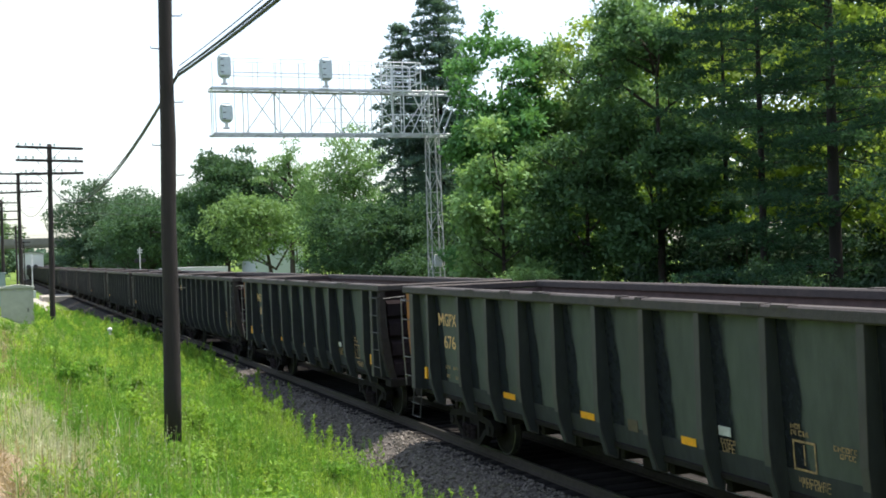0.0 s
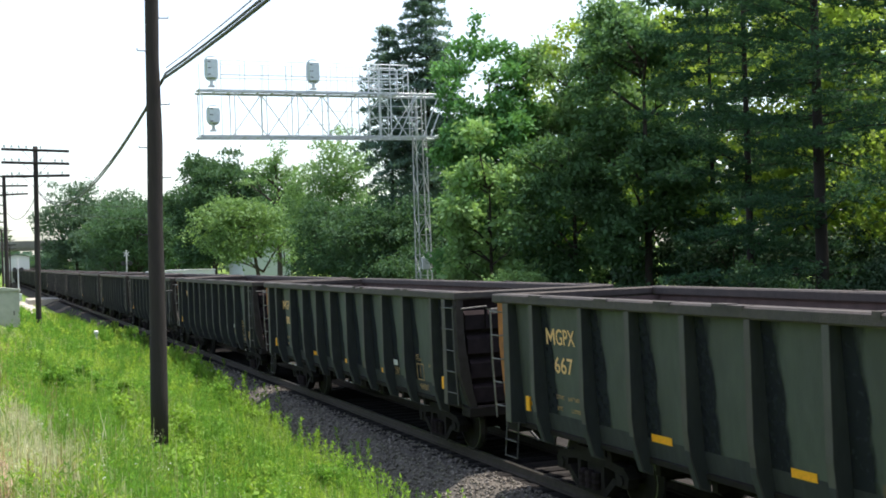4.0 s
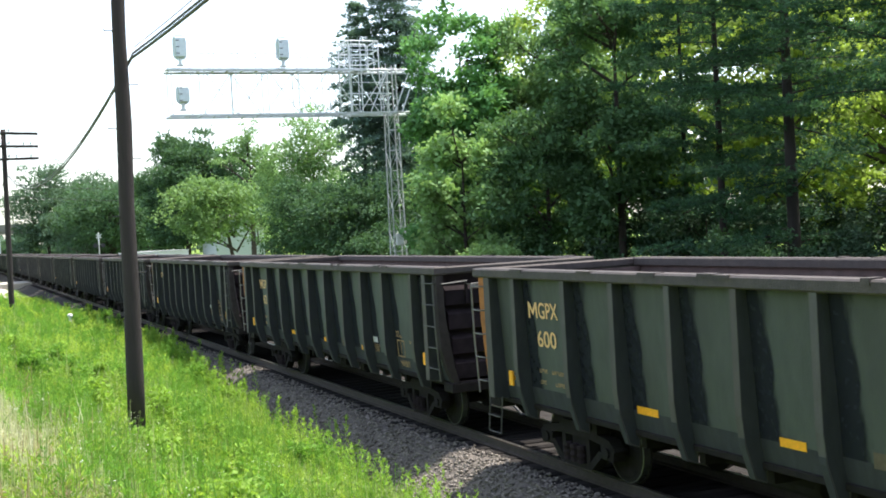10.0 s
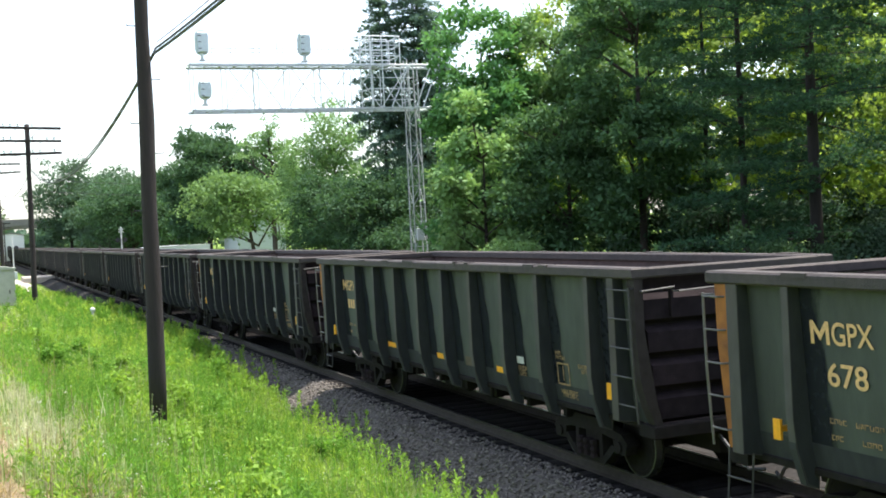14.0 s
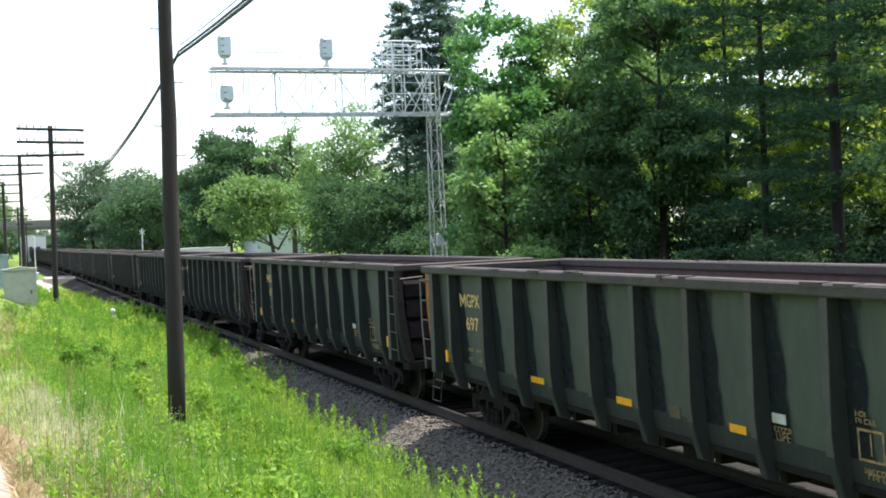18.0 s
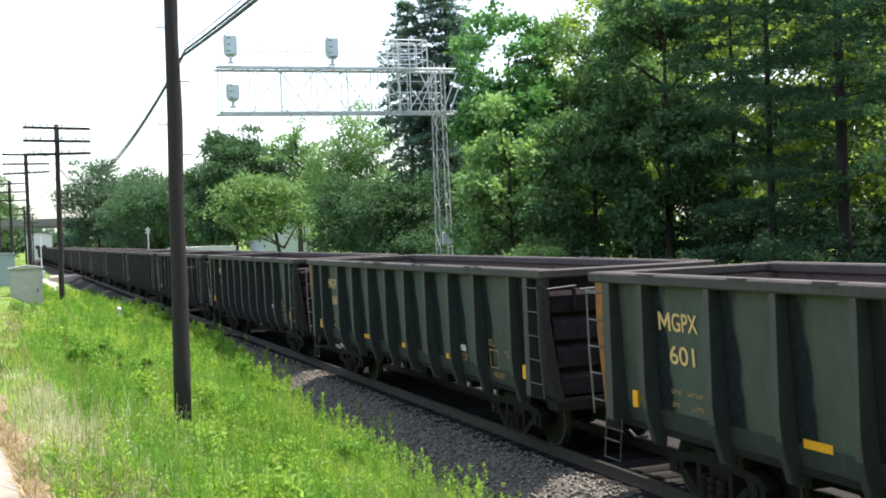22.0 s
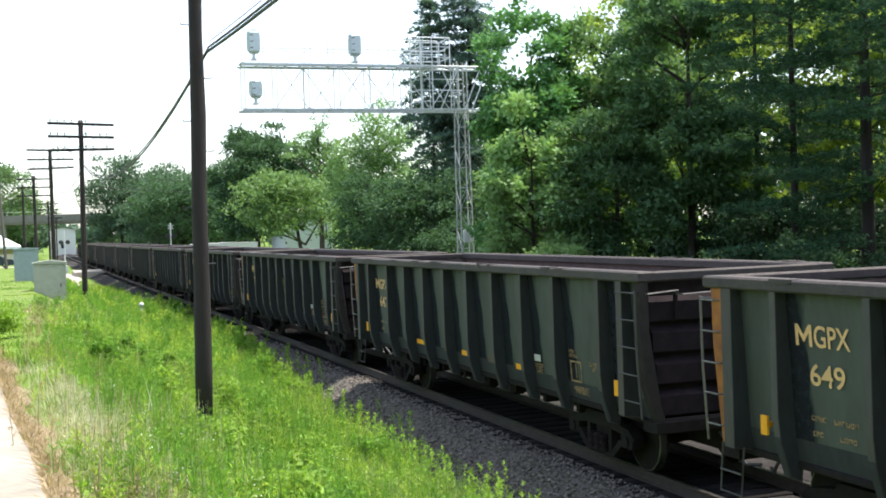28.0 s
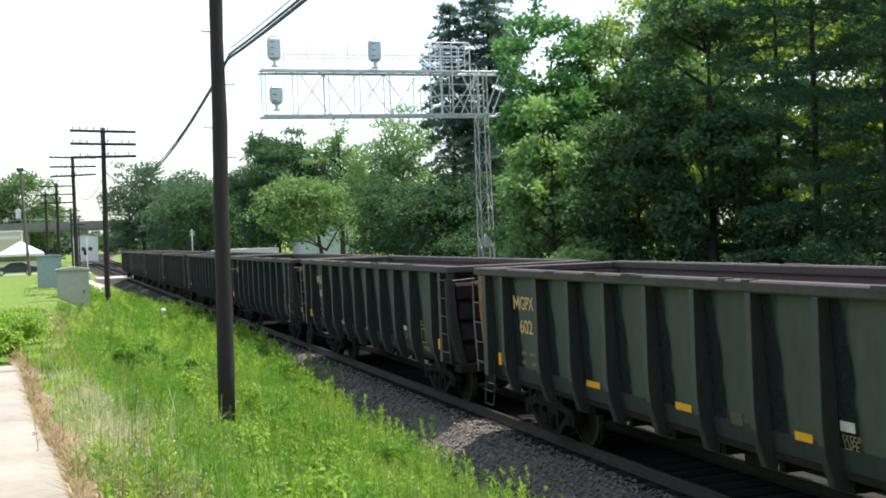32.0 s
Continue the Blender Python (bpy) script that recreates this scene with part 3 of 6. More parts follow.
def build_car():
    """A high-sided open gondola car; its middle stands at the origin, its rear towards +y."""
    car = thing("gondola_car", "weathered dark green high-sided open gondola railcar, empty", "railcar", group="cars of the train")
    h = BODY / 2
    for sx in (-1, 1):
        o = [(sx * 1.30, 0.98), (sx * sheet_x(1.25), 1.25), (sx * 1.44, 2.9), (sx * 1.42, 2.9), (sx * (sheet_x(1.25) - 0.02), 1.25), (sx * 1.28, 0.98)]
        part("side_sheet", Shape().prism(o, "y", -h + 0.12, h - 0.12), M["car_green"], car, "dull green steel side sheet")
        o = [(sx * 1.27, 1.0), (sx * (sheet_x(1.25) - 0.03), 1.26), (sx * 1.41, 2.89), (sx * 1.406, 2.89), (sx * (sheet_x(1.25) - 0.034), 1.26), (sx * 1.26, 1.0)]
        part("inner_lining", Shape().prism(o, "y", -h + 0.16, h - 0.16), M["car_inside"], car, "dusty purple-brown inside of the wall")
        part("side_sill", Shape().box(min(sx * 1.16, sx * 1.34), max(sx * 1.16, sx * 1.34), -h + 0.4, h - 0.4, 0.90, 0.985, 0.012), M["black_iron"], car)
        rim = Shape().box(min(sx * 1.34, sx * 1.60), max(sx * 1.34, sx * 1.60), -h, h, 2.885, TOP, 0.022)
        for _ in range(9):
            k, w = rng.uniform(-h + 0.5, h - 0.5), rng.uniform(0.05, 0.22)
            rim.box(min(sx * 1.45, sx * 1.612), max(sx * 1.45, sx * 1.612), k - w, k + w, TOP - rng.uniform(0.02, 0.06), TOP + rng.uniform(0.004, 0.016))
        part("top_chord", rim, M["rim"], car, "dented rusty top rim")
        for u in POSTS:
            y = fy(u)
            po = Shape()
            prof = [(1.585, 2.885), (1.585, 1.50), (1.55, 1.18), (1.43, 0.80), (1.28, 0.74), (1.26, 0.98), (1.33, 1.25), (1.42, 2.885)]
            po.prism([(sx * a, b) for a, b in prof], "y", y - 0.105, y + 0.005)
            pt = part("side_post", po, M["car_post"], car)
            prof = [(1.575, 2.88), (1.575, 1.50), (1.54, 1.185), (1.42, 0.815), (1.29, 0.755), (1.31, 0.98), (1.36, 1.25), (1.445, 2.88)]
            # dusty leading faces and feet, darkened for the shade that falls on them
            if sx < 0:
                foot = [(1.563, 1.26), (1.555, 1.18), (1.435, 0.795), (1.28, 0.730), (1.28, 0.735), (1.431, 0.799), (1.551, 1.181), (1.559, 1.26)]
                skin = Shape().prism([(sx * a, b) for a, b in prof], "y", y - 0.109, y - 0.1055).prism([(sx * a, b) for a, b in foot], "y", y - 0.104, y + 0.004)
                part("windward_face", skin, M["dust_shade"], pt, "dusty leading face and foot, with shade put into the dark colour")
        part("rear_end_panel", Shape().prism([(sx * a, b) for a, b in [(1.56, 2.885), (1.55, 2.2), (1.45, 1.0), (1.35, 1.0), (1.45, 2.2), (1.46, 2.885)]], "y", h - 0.36, h - 0.12), M["orange_rust"], car, "orange-painted rear end panel")
        for k in (-1, 1):
            y0, y1 = sorted((k * (h - 0.02), k * (h - (0.11 if k > 0 else 0.19))))
            outline = [(1.44, 2.885), (1.42, 2.2), (1.30, 0.95), (1.18, 0.95), (1.34, 2.2), (1.36, 2.885)] if k > 0 else [(1.56, 2.885), (1.56, 2.1), (1.52, 1.55), (1.43, 1.22), (1.31, 0.93), (1.20, 0.93), (1.28, 1.2), (1.43, 2.2), (1.43, 2.885)]
            cp = Shape().prism([(sx * a, b) for a, b in outline], "y", y0, y1)
            part("corner_post", cp, M["corner_rust"], car, "rust-brown corner post")
            y0, y1 = sorted((k * (h - (0.362 if k > 0 else 0.52)), k * (h - (0.56 if k > 0 else 0.68))))
            es = part("end_strip", Shape().prism([(sx * a, b) for a, b in [(1.585, 2.885), (1.585, 1.0), (1.28, 0.95), (1.42, 2.885)]], "y", y0, y1), M["car_post"], car)
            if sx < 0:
                part("windward_face", Shape().prism([(sx * a, b) for a, b in [(1.575, 2.88), (1.575, 1.01), (1.305, 0.965), (1.445, 2.88)]], "y", y0 - 0.004, y0 - 0.0005), M["dust_shade"], es, "dusty leading face, with shade put into the dark colour")
            out = 0.03 if k > 0 else -0.06
            ld = part("side_ladder", Shape().tube([(sx * 1.62, k * (h + out), 2.78), (sx * 1.61, k * (h + out), 1.9), (sx * 1.56, k * (h + out), 1.02)], 0.015, 6).tube([(sx * 1.62, k * (h + out), 2.76), (sx * 1.54, k * (h - 0.09), 2.76)], 0.012, 6), M["grab_iron"] if k > 0 else M["car_post"], car, "iron ladder at the car's corner")
            for i in range(5):
                z = 2.74 - i * 0.378
                x1 = float(np.interp(z, [1.02, 1.9, 2.78], [1.56, 1.61, 1.62]))
                part("rung", Shape().tube([(sx * (x1 - 0.05), k * (h - 0.66), z), (sx * x1, k * (h - 0.62), z), (sx * x1, k * (h + out), z)] if k < 0 else [(sx * (x1 - 0.1), k * (h - 0.30), z), (sx * x1, k * (h - 0.26), z), (sx * x1, k * (h + out), z)], 0.012, 6), M["grab_iron"] if k > 0 else M["rung_iron"], ld)
            st = Shape().tube([(sx * 1.45, k * (h - 0.56), 1.0), (sx * 1.5, k * (h - 0.56), 0.42), (sx * 1.5, k * (h - 0.12), 0.42), (sx * 1.45, k * (h - 0.12), 1.0)], 0.016, 6).tube([(sx * 1.5, k * (h - 0.56), 0.68), (sx * 1.5, k * (h - 0.12), 0.68)], 0.013, 6)
            if k > 0:
                part("stirrup_step", st, M["rung_iron"], car)
    for k in (-1, 1):
        yo = k * (h - 0.24)
        y0, y1 = sorted((yo, yo - k * 0.02))
        en = part("end_sheet", Shape().prism([(-1.40, 2.89), (1.40, 2.89), (1.34, 2.2), (1.2, 0.95), (-1.2, 0.95), (-1.34, 2.2)], "y", y0, y1), M["car_rust"], car, "rust-brown end wall")
        y0, y1 = sorted((yo - k * 0.024, yo - k * 0.032))
        part("end_lining", Shape().prism([(-1.40, 2.88), (1.40, 2.88), (1.16, 1.0), (-1.16, 1.0)], "y", y0, y1), M["car_inside"], en)
        for z in (1.17, 1.61, 2.05, 2.48):
            w = float(np.interp(z, [0.95, 2.2, 2.9], [1.2, 1.33, 1.39]))
            o = [(yo, z - 0.20), (yo + k * 0.10, z - 0.14), (yo + k * 0.10, z + 0.12), (yo, z + 0.20)]
            part("end_rib", Shape().prism(o, "x", -w, w), M["car_rust"], en)
        y0, y1 = sorted((k * h, k * (h - 0.15)))
        part("end_chord", Shape().box(-1.34, 1.34, y0, y1, 2.89, TOP - 0.004, 0.022), M["rim"], car, "rusty end rim")
        y0, y1 = sorted((k * (h + 0.02), k * (h - 0.35)))
        part("end_sill", Shape().box(-1.38, 1.38, y0, y1, 0.80, 0.97, 0.015), M["black_iron"], car)
        gr = Shape().tube([(-1.46, k * (h - 0.05), 2.73), (-1.50, k * (h + 0.07), 2.73), (-1.02, k * (h + 0.07), 2.76), (-1.0, k * (h - 0.05), 2.73)], 0.013, 6)
        gr.tube([(-0.97, k * (h - 0.05), 2.70), (-0.95, k * (h + 0.07), 2.70), (0.2, k * (h + 0.07), 2.74), (0.22, k * (h - 0.05), 2.74)], 0.013, 6)
        part("end_stiffener", Shape().box(-0.98, -0.94, *sorted((yo + k * 0.102, yo + k * 0.16)), 2.36, 2.76, 0.008), M["car_rust"], en)
        part("grab_rail", gr, M["grab_iron"], car, "iron grab rail on the end wall")
        cl = Shape().box(-0.12, 0.12, *sorted((k * (h - 0.4), k * (h + 0.55))), 0.62, 0.84, 0.02)
        cl.box(-0.17, 0.17, *sorted((k * (h + 0.52), k * (h + 0.80))), 0.58, 0.88, 0.04)
        part("coupler", cl, M["black_iron"], car)
        hose = Shape().tube([(-0.35, k * (h - 0.05), 0.75), (-0.38, k * (h + 0.3), 0.55), (-0.3, k * (h + 0.5), 0.38), (-0.2, k * (h + 0.7), 0.4)], 0.025, 6)
        part("air_hose", hose, M["wire"], car)
    bw = Shape()
    ring = [(0.75 + 0.2 * math.cos(a), h + 0.12, 2.15 + 0.2 * math.sin(a)) for a in np.linspace(0, 2 * math.pi, 17)]
    bw.tube(ring, 0.014, 6)
    for a in (0.3, 2.4, 4.5):
        bw.tube([(0.75, h + 0.1, 2.15), (0.75 + 0.2 * math.cos(a), h + 0.12, 2.15 + 0.2 * math.sin(a))], 0.012, 5)
    bw.tube([(0.75, h - 0.08, 2.15), (0.75, h + 0.12, 2.15)], 0.02, 6)
    part("brake_wheel", bw, M["grab_iron"], car, "iron hand-brake wheel")
    part("floor", Shape().box(-1.27, 1.27, -h + 0.15, h - 0.15, 0.93, 0.975), M["car_inside"], car)
    part("centre_sill", Shape().box(-0.25, 0.25, -h + 0.2, h - 0.2, 0.46, 0.90, 0.01), M["black_iron"], car)
    for u in POSTS[1:-1]:
        part("crossbearer", Shape().box(-1.15, 1.15, fy(u) - 0.06, fy(u) + 0.06, 0.70, 0.90), M["black_iron"], car)
    rs = Shape().lathe([(0.12, -0.55), (0.15, -0.5), (0.15, 0.5), (0.12, 0.55)], (-0.62, 0.9, 0.62), "y", 14)
    part("air_reservoir", rs, M["black_iron"], car)
    part("brake_valve", Shape().box(-0.75, -0.5, -0.9, -0.5, 0.5, 0.86, 0.03), M["black_iron"], car)
    for u, w in ((4.51, 0.48), (7.28, 0.42), (9.94, 0.33)):
        part("reflector", Shape().box(-w / 2, w / 2, -0.05, 0.05, 0, 0.006), M["reflector"], car, "yellow reflector plate", at=on_side(u, 1.255, 0.004))
    for u in (1.02, 13.86):
        part("reflector", Shape().box(-1.56, -1.53, fy(u) - 0.06, fy(u) + 0.06, 1.25, 1.47).box(-1.53, -1.2, fy(u) - 0.02, fy(u) + 0.02, 1.33, 1.39), M["reflector"], car, "yellow reflector plate on a bracket")
    part("placard", Shape().box(-0.12, 0.12, -0.055, 0.055, 0, 0.008), M["placard"], car, "pale routing placard", at=on_side(10.75, 1.49, 0.010))
    part("brown_plate", Shape().box(-0.13, 0.13, -0.08, 0.08, 0, 0.006), M["brown_plate"], car, "small worn brown plate", at=on_side(8.58, 1.28, 0.004))
    for u, z, w in ((10.80, 1.37, 0.30), (10.80, 1.32, 0.26), (10.82, 1.27, 0.28), (1.79, 1.52, 0.28), (2.21, 1.52, 0.36), (1.76, 1.35, 0.20), (2.24, 1.35, 0.27), (12.10, 1.72, 0.20), (12.15, 1.65, 0.30), (12.85, 1.57, 0.34), (12.89, 1.50, 0.24), (12.33, 1.15, 0.54), (12.33, 1.09, 0.46)):
        bars = Shape()
        x = -w / 2
        while x < w / 2 - 0.03:
            k = rng.uniform(0.035, 0.06)
            bars.box(x, x + 0.012, -0.028, 0.028, 0, 0.003)
            if rng.random() < 0.7:
                bars.box(x + 0.012, x + k, 0.016, 0.028, 0, 0.003)
            if rng.random() < 0.6:
                bars.box(x + 0.012, x + k, -0.028, -0.016, 0, 0.003)
            if rng.random() < 0.5:
                bars.box(x + k - 0.012, x + k, -0.016, 0.016, 0, 0.003)
            x += k + 0.016
        part("small_lettering", bars, M["faded_letter"], car, "worn small yellow lettering", at=on_side(u, z, 0.010))["kind"] = "stuff"
    fm = Shape()
    for x0, x1, y0, y1 in ((-0.19, 0.19, 0.14, 0.165), (-0.19, 0.19, -0.165, -0.14), (-0.19, -0.165, -0.14, 0.14), (0.165, 0.19, -0.14, 0.14), (-0.01, 0.01, -0.1, 0.12)):
        fm.box(x0, x1, y0, y1, 0, 0.003)
    part("stencil_frame", fm, M["faded_letter"], car, "worn yellow stencilled square", at=on_side(12.20, 1.41, 0.010))
    last = text_mesh("GPX", 0.59, 0.24, M["letter"], "reporting_mark")
    mark = Shape().add([(v.co.x + 0.16, v.co.y, 0) for v in last.vertices], [tuple(q.vertices) for q in last.polygons])
    for stroke in ([(0, 0), (0.18, 0), (0.18, 1), (0, 1)], [(0.82, 0), (1, 0), (1, 1), (0.82, 1)], [(0.18, 0.64), (0.5, 0.16), (0.5, 0.52), (0.18, 1)], [(0.5, 0.16), (0.82, 0.64), (0.82, 1), (0.5, 0.52)]):
        mark.add([(-0.455 + 0.285 * a, -0.12 + 0.24 * b, 0) for a, b in stroke], [(0, 1, 2, 3)])
    bpy.data.meshes.remove(last)
    part("reporting_mark", mark, M["letter"], car, "yellow letters MGPX", at=on_side(1.925, 2.42, 0.014))
    # sooty strips beside the posts, with the posts' shade put into their colour
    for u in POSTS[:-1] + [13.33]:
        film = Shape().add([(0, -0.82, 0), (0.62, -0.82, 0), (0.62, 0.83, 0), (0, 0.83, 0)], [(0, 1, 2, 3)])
        part("soot_stain", film, M["soot_shade"], car, "sooty dark film with the shade of the post in its colour", at=on_side(u + 0.1, 2.05, 0.003))
    # dark strip along the grimy foot, with shade put into its colour
    part("grime", Shape().prism([(-1.303, 0.98), (-1.352, 1.245), (-1.356, 1.245), (-1.307, 0.98)], "y", -h + 0.2, h - 0.2), M["dust_shade"], car, "grimy foot of the side, with shade put into its dark colour")
    build_truck(car, h - 2.25)
    build_truck(car, -h + 2.25)
    return car


# the train's travel in metres after t seconds
def travel(t):
    return 13.514 * t + 0.010738 * t * t + float(np.interp(t, [0, 4, 7, 10, 13, 16, 18, 19, 20, 22, 25, 32], [-0.05, -0.03, 0.10, 0.11, 0.14, -0.08, -0.10, -0.12, -0.05, 0.03, 0.06, 0.02]))


REAR_0 = 22.489      # rear end of the car numbered 0, metres along the line, at the start
FIRST, LAST = -2, 34
NUMBERS = {0: "676", 1: "603", 2: "619", 3: "667", 5: "592", 6: "597", 7: "617", 8: "600", 9: "624", 10: "677", 11: "678", 13: "712", 14: "699", 15: "697", 16: "696", 17: "701", 18: "601", 19: "660", 20: "673", 21: "672", 23: "649", 24: "642", 25: "707", 26: "689", 27: "602"}
ROW_TIMES = [0, 1 / 30] + [float(i) for i in range(1, 32)] + [32 - 1 / 30, 32]


def car_pose(k, t):
    mid = REAR_0 + k * CAR - MIDDLE - travel(t)
    x, y, hd = on_line(mid)
    return pose(x, y, 0, 0, 0, -math.degrees(hd))


def rounded(line):
    """Cuts the corners of a stroke twice."""
    for _ in range(2):
        out = [line[0]]
        for (a, b), (c, d) in zip(line, line[1:]):
            out += [(a * 0.75 + c * 0.25, b * 0.75 + d * 0.25), (a * 0.25 + c * 0.75, b * 0.25 + d * 0.75)]
        line = out + [line[-1]]
    return line


CHALK = [(3.27, 1.89, 0.28, [[(0.35, 0.75), (0.1, 1.05), (-0.35, 0.9), (-0.45, 0.5), (-0.1, 0.25), (0.3, 0.4), (0.35, 0.75)], [(-0.1, 0.25), (0.0, -0.9)], [(-0.5, -0.2), (0.55, -0.1)], [(0.0, -0.4), (-0.4, -1.0)]]),
         (4.51, 1.94, 0.26, [[(-0.7, -1.0), (-0.1, 1.1), (0.7, -1.1)], [(-0.55, -0.2), (0.6, -0.1)]]),
         (5.86, 1.94, 0.28, [[(0.5, 0.8), (0.1, 1.1), (-0.4, 0.7), (-0.2, 0.2), (0.3, -0.2), (0.4, -0.8), (-0.1, -1.1), (-0.5, -0.7)]]),
         (6.98, 2.0, 0.26, [[(-0.5, 0.9), (-0.2, 0.1), (0.0, -0.9)], [(-0.2, 0.1), (0.5, 0.9)]])]


CHALK_MORE = [(7.19, 1.91, 0.26, [[(-0.3, 1.2), (0.0, 0.0), (0.3, -1.3)], [(-0.9, 0.7), (-0.5, 0.0), (0.1, -0.1), (0.7, 0.7)]]),
              (8.38, 1.78, 0.24, [[(-0.5, 0.9), (-0.35, -0.7), (0.2, -0.9), (0.3, 0.6)]])]


def build_train():
    first = build_car()
    made = []
    for k in range(FIRST, LAST + 1):
        car = first if k == FIRST else copy_thing(first, car_pose(k, 0))
        made.append((k, car))
    for k, car in made:
        car.matrix_basis = car_pose(k, 0)
        num = NUMBERS.get(k, "")
        if not num:
            bars = Shape()
            for q in (-0.18, 0.0, 0.18):
                bars.box(q - 0.06, q + 0.06, -0.1, 0.1, 0, 0.003)
            part("car_number", bars, M["letter"], car, "worn yellow car number", at=on_side(1.97, 2.00, 0.014))
        else:
            part("car_number", text_mesh(num, 0.58, 0.245, M["letter"], "car_number"), None, car, "yellow car number " + num, at=on_side(1.97, 2.00, 0.014))
        if k in (25, 26):
            for u, z, size, strokes in (CHALK if k == 25 else CHALK_MORE):
                sh = Shape()
                for line in strokes:
                    sh.tube([(a * size, b * size, 0.004) for a, b in rounded(line)], 0.008, 5)
                part("chalk_letter", sh, M["chalk"], car, "yellow chalk letter scrawled on the side", at=on_side(u, z, 0.008))
    return made


# ---- telegraph poles and wires ----
def build_pole(x, y, top, r0, r1, arms=(), steps=(), label="", lean=0.0):
    g = gz(x, y)
    p = thing("telegraph_pole", label, "utility pole", pose(x, y, g), group="poles along the line")
    zs = np.linspace(-0.3, top - g, 9)
    pts = [(0.008 * math.sin(3 * z) + lean * z, 0.01 * math.cos(2 * z), z) for z in zs]
    part("shaft", Shape().tube(pts, [r0 + (r1 - r0) * max(z, 0) / (top - g) + 0.006 * math.sin(7 * z) for z in zs], 14), M["pole_wood"], p, smooth=True)
    for z, left, right, tilt in arms:
        a = part("crossarm", Shape().box(-left, right, -0.05 - r1, 0.05 - r1, -0.055, 0.055, 0.008), M["pole_wood"], p, "weathered timber crossarm", at=pose(lean * (z - g), 0, z - g, 0, tilt, 0))
        k = -left + 0.12
        pins = Shape()
        while k < right - 0.05:
            if abs(k) > 0.15 and rng.random() < 0.62:
                ins = Shape().lathe([(0.012, 0.05), (0.012, 0.09), (0.045, 0.09), (0.04, 0.15), (0.025, 0.19)], (k, -r1, 0), "z", 8)
                part("insulator", ins, M["glass_ins"], a)
            k += 0.29
        part("brace", Shape().tube([(-0.55, -r1 - 0.06, -0.03), (0, -r1, -0.55)], 0.012, 5).tube([(0.55, -r1 - 0.06, -0.03), (0, -r1, -0.55)], 0.012, 5), M["wire"], a)
    for i, z in enumerate(steps):
        sx = -1 if i % 2 else 1
        part("pole_step", Shape().tube([(sx * 0.06, -0.02, 0), (sx * 0.23, -0.06, 0), (sx * 0.235, -0.06, 0.03)], 0.009, 5), M["wire"], p, at=pose(lean * (z - g), 0, z - g))
    return p


build_pole(2.465, 18.0, 10.6, 0.132, 0.088, lean=0.0150, steps=[3.3, 4.15, 5.0, 5.45, 6.1, 6.9, 7.4, 7.8, 8.4], label="dark creosoted wooden telegraph pole standing in tall grass")
build_pole(2.38, 53.0, 8.84, 0.125, 0.10, lean=0.013, arms=[(8.67, 1.37, 1.37, 2.0), (8.12, 1.37, 1.37, 1.5), (7.57, 1.37, 1.37, -0.5)], label="dark wooden telegraph pole with three crossarms")
build_pole(1.72, 77.0, 9.36, 0.135, 0.105, arms=[(9.29, 1.38, 1.38, 1.5), (8.72, 1.38, 1.38, 0.4), (8.17, 1.38, 1.38, -2.0)], label="dark wooden telegraph pole with three crossarms")
build_pole(0.95, 105.0, 9.2, 0.15, 0.12, arms=[(8.9, 1.4, 1.4, 0), (8.2, 1.4, 1.4, 0), (7.5, 1.4, 1.4, 0)], label="dark wooden telegraph pole with crossarms, far off")
for px, py, pt in ((2.9, 150.0, 8.4), (4.6, 195.0, 8.2), (6.0, 240.0, 8.2)):
    build_pole(px, py, pt, 0.13, 0.10, arms=[(pt - 0.3, 1.2, 1.2, 0), (pt - 1.0, 1.2, 1.2, 0)], label="wooden telegraph pole with crossarms, far off")


def cable(name, a, b, sag, r, label):
    pts = []
    for i in range(25):
        k = i / 24
        pts.append((a[0] + (b[0] - a[0]) * k, a[1] + (b[1] - a[1]) * k, a[2] + (b[2] - a[2]) * k - sag * 4 * k * (1 - k)))
    return tagged(part(name, Shape().tube(pts, r, 6), M["wire"], smooth=True), label, "cable")


for dx, dz, r in ((0.13, 0.0, 0.022), (0.15, 0.07, 0.016), (0.17, 0.16, 0.007)):
    cable("cable", (2.58 + dx, 18.0, 6.5 + dz), (2.75 + dx, -20.0, 7.3 + dz), 0.63, r, "black cable slung between the telegraph poles")
cable("cable", (2.71, 18.0, 6.5), (2.56, 53.0, 6.87), 1.12, 0.022, "black cable slung between the telegraph poles")
cable("cable", (2.73, 18.0, 6.56), (2.58, 53.0, 6.92), 1.08, 0.014, "black cable slung between the telegraph poles")
cable("cable", (2.56, 53.0, 7.0), (1.84, 77.0, 7.1), 0.8, 0.02, "black cable slung between the telegraph poles")


for z, q in ((11.75, 10.0), (10.5, 8.9)):
    cable("cable", (-2.3, 127.9, z), (41.0, 127.0, q), 1.5, 0.02, "thin power line crossing above the trees")


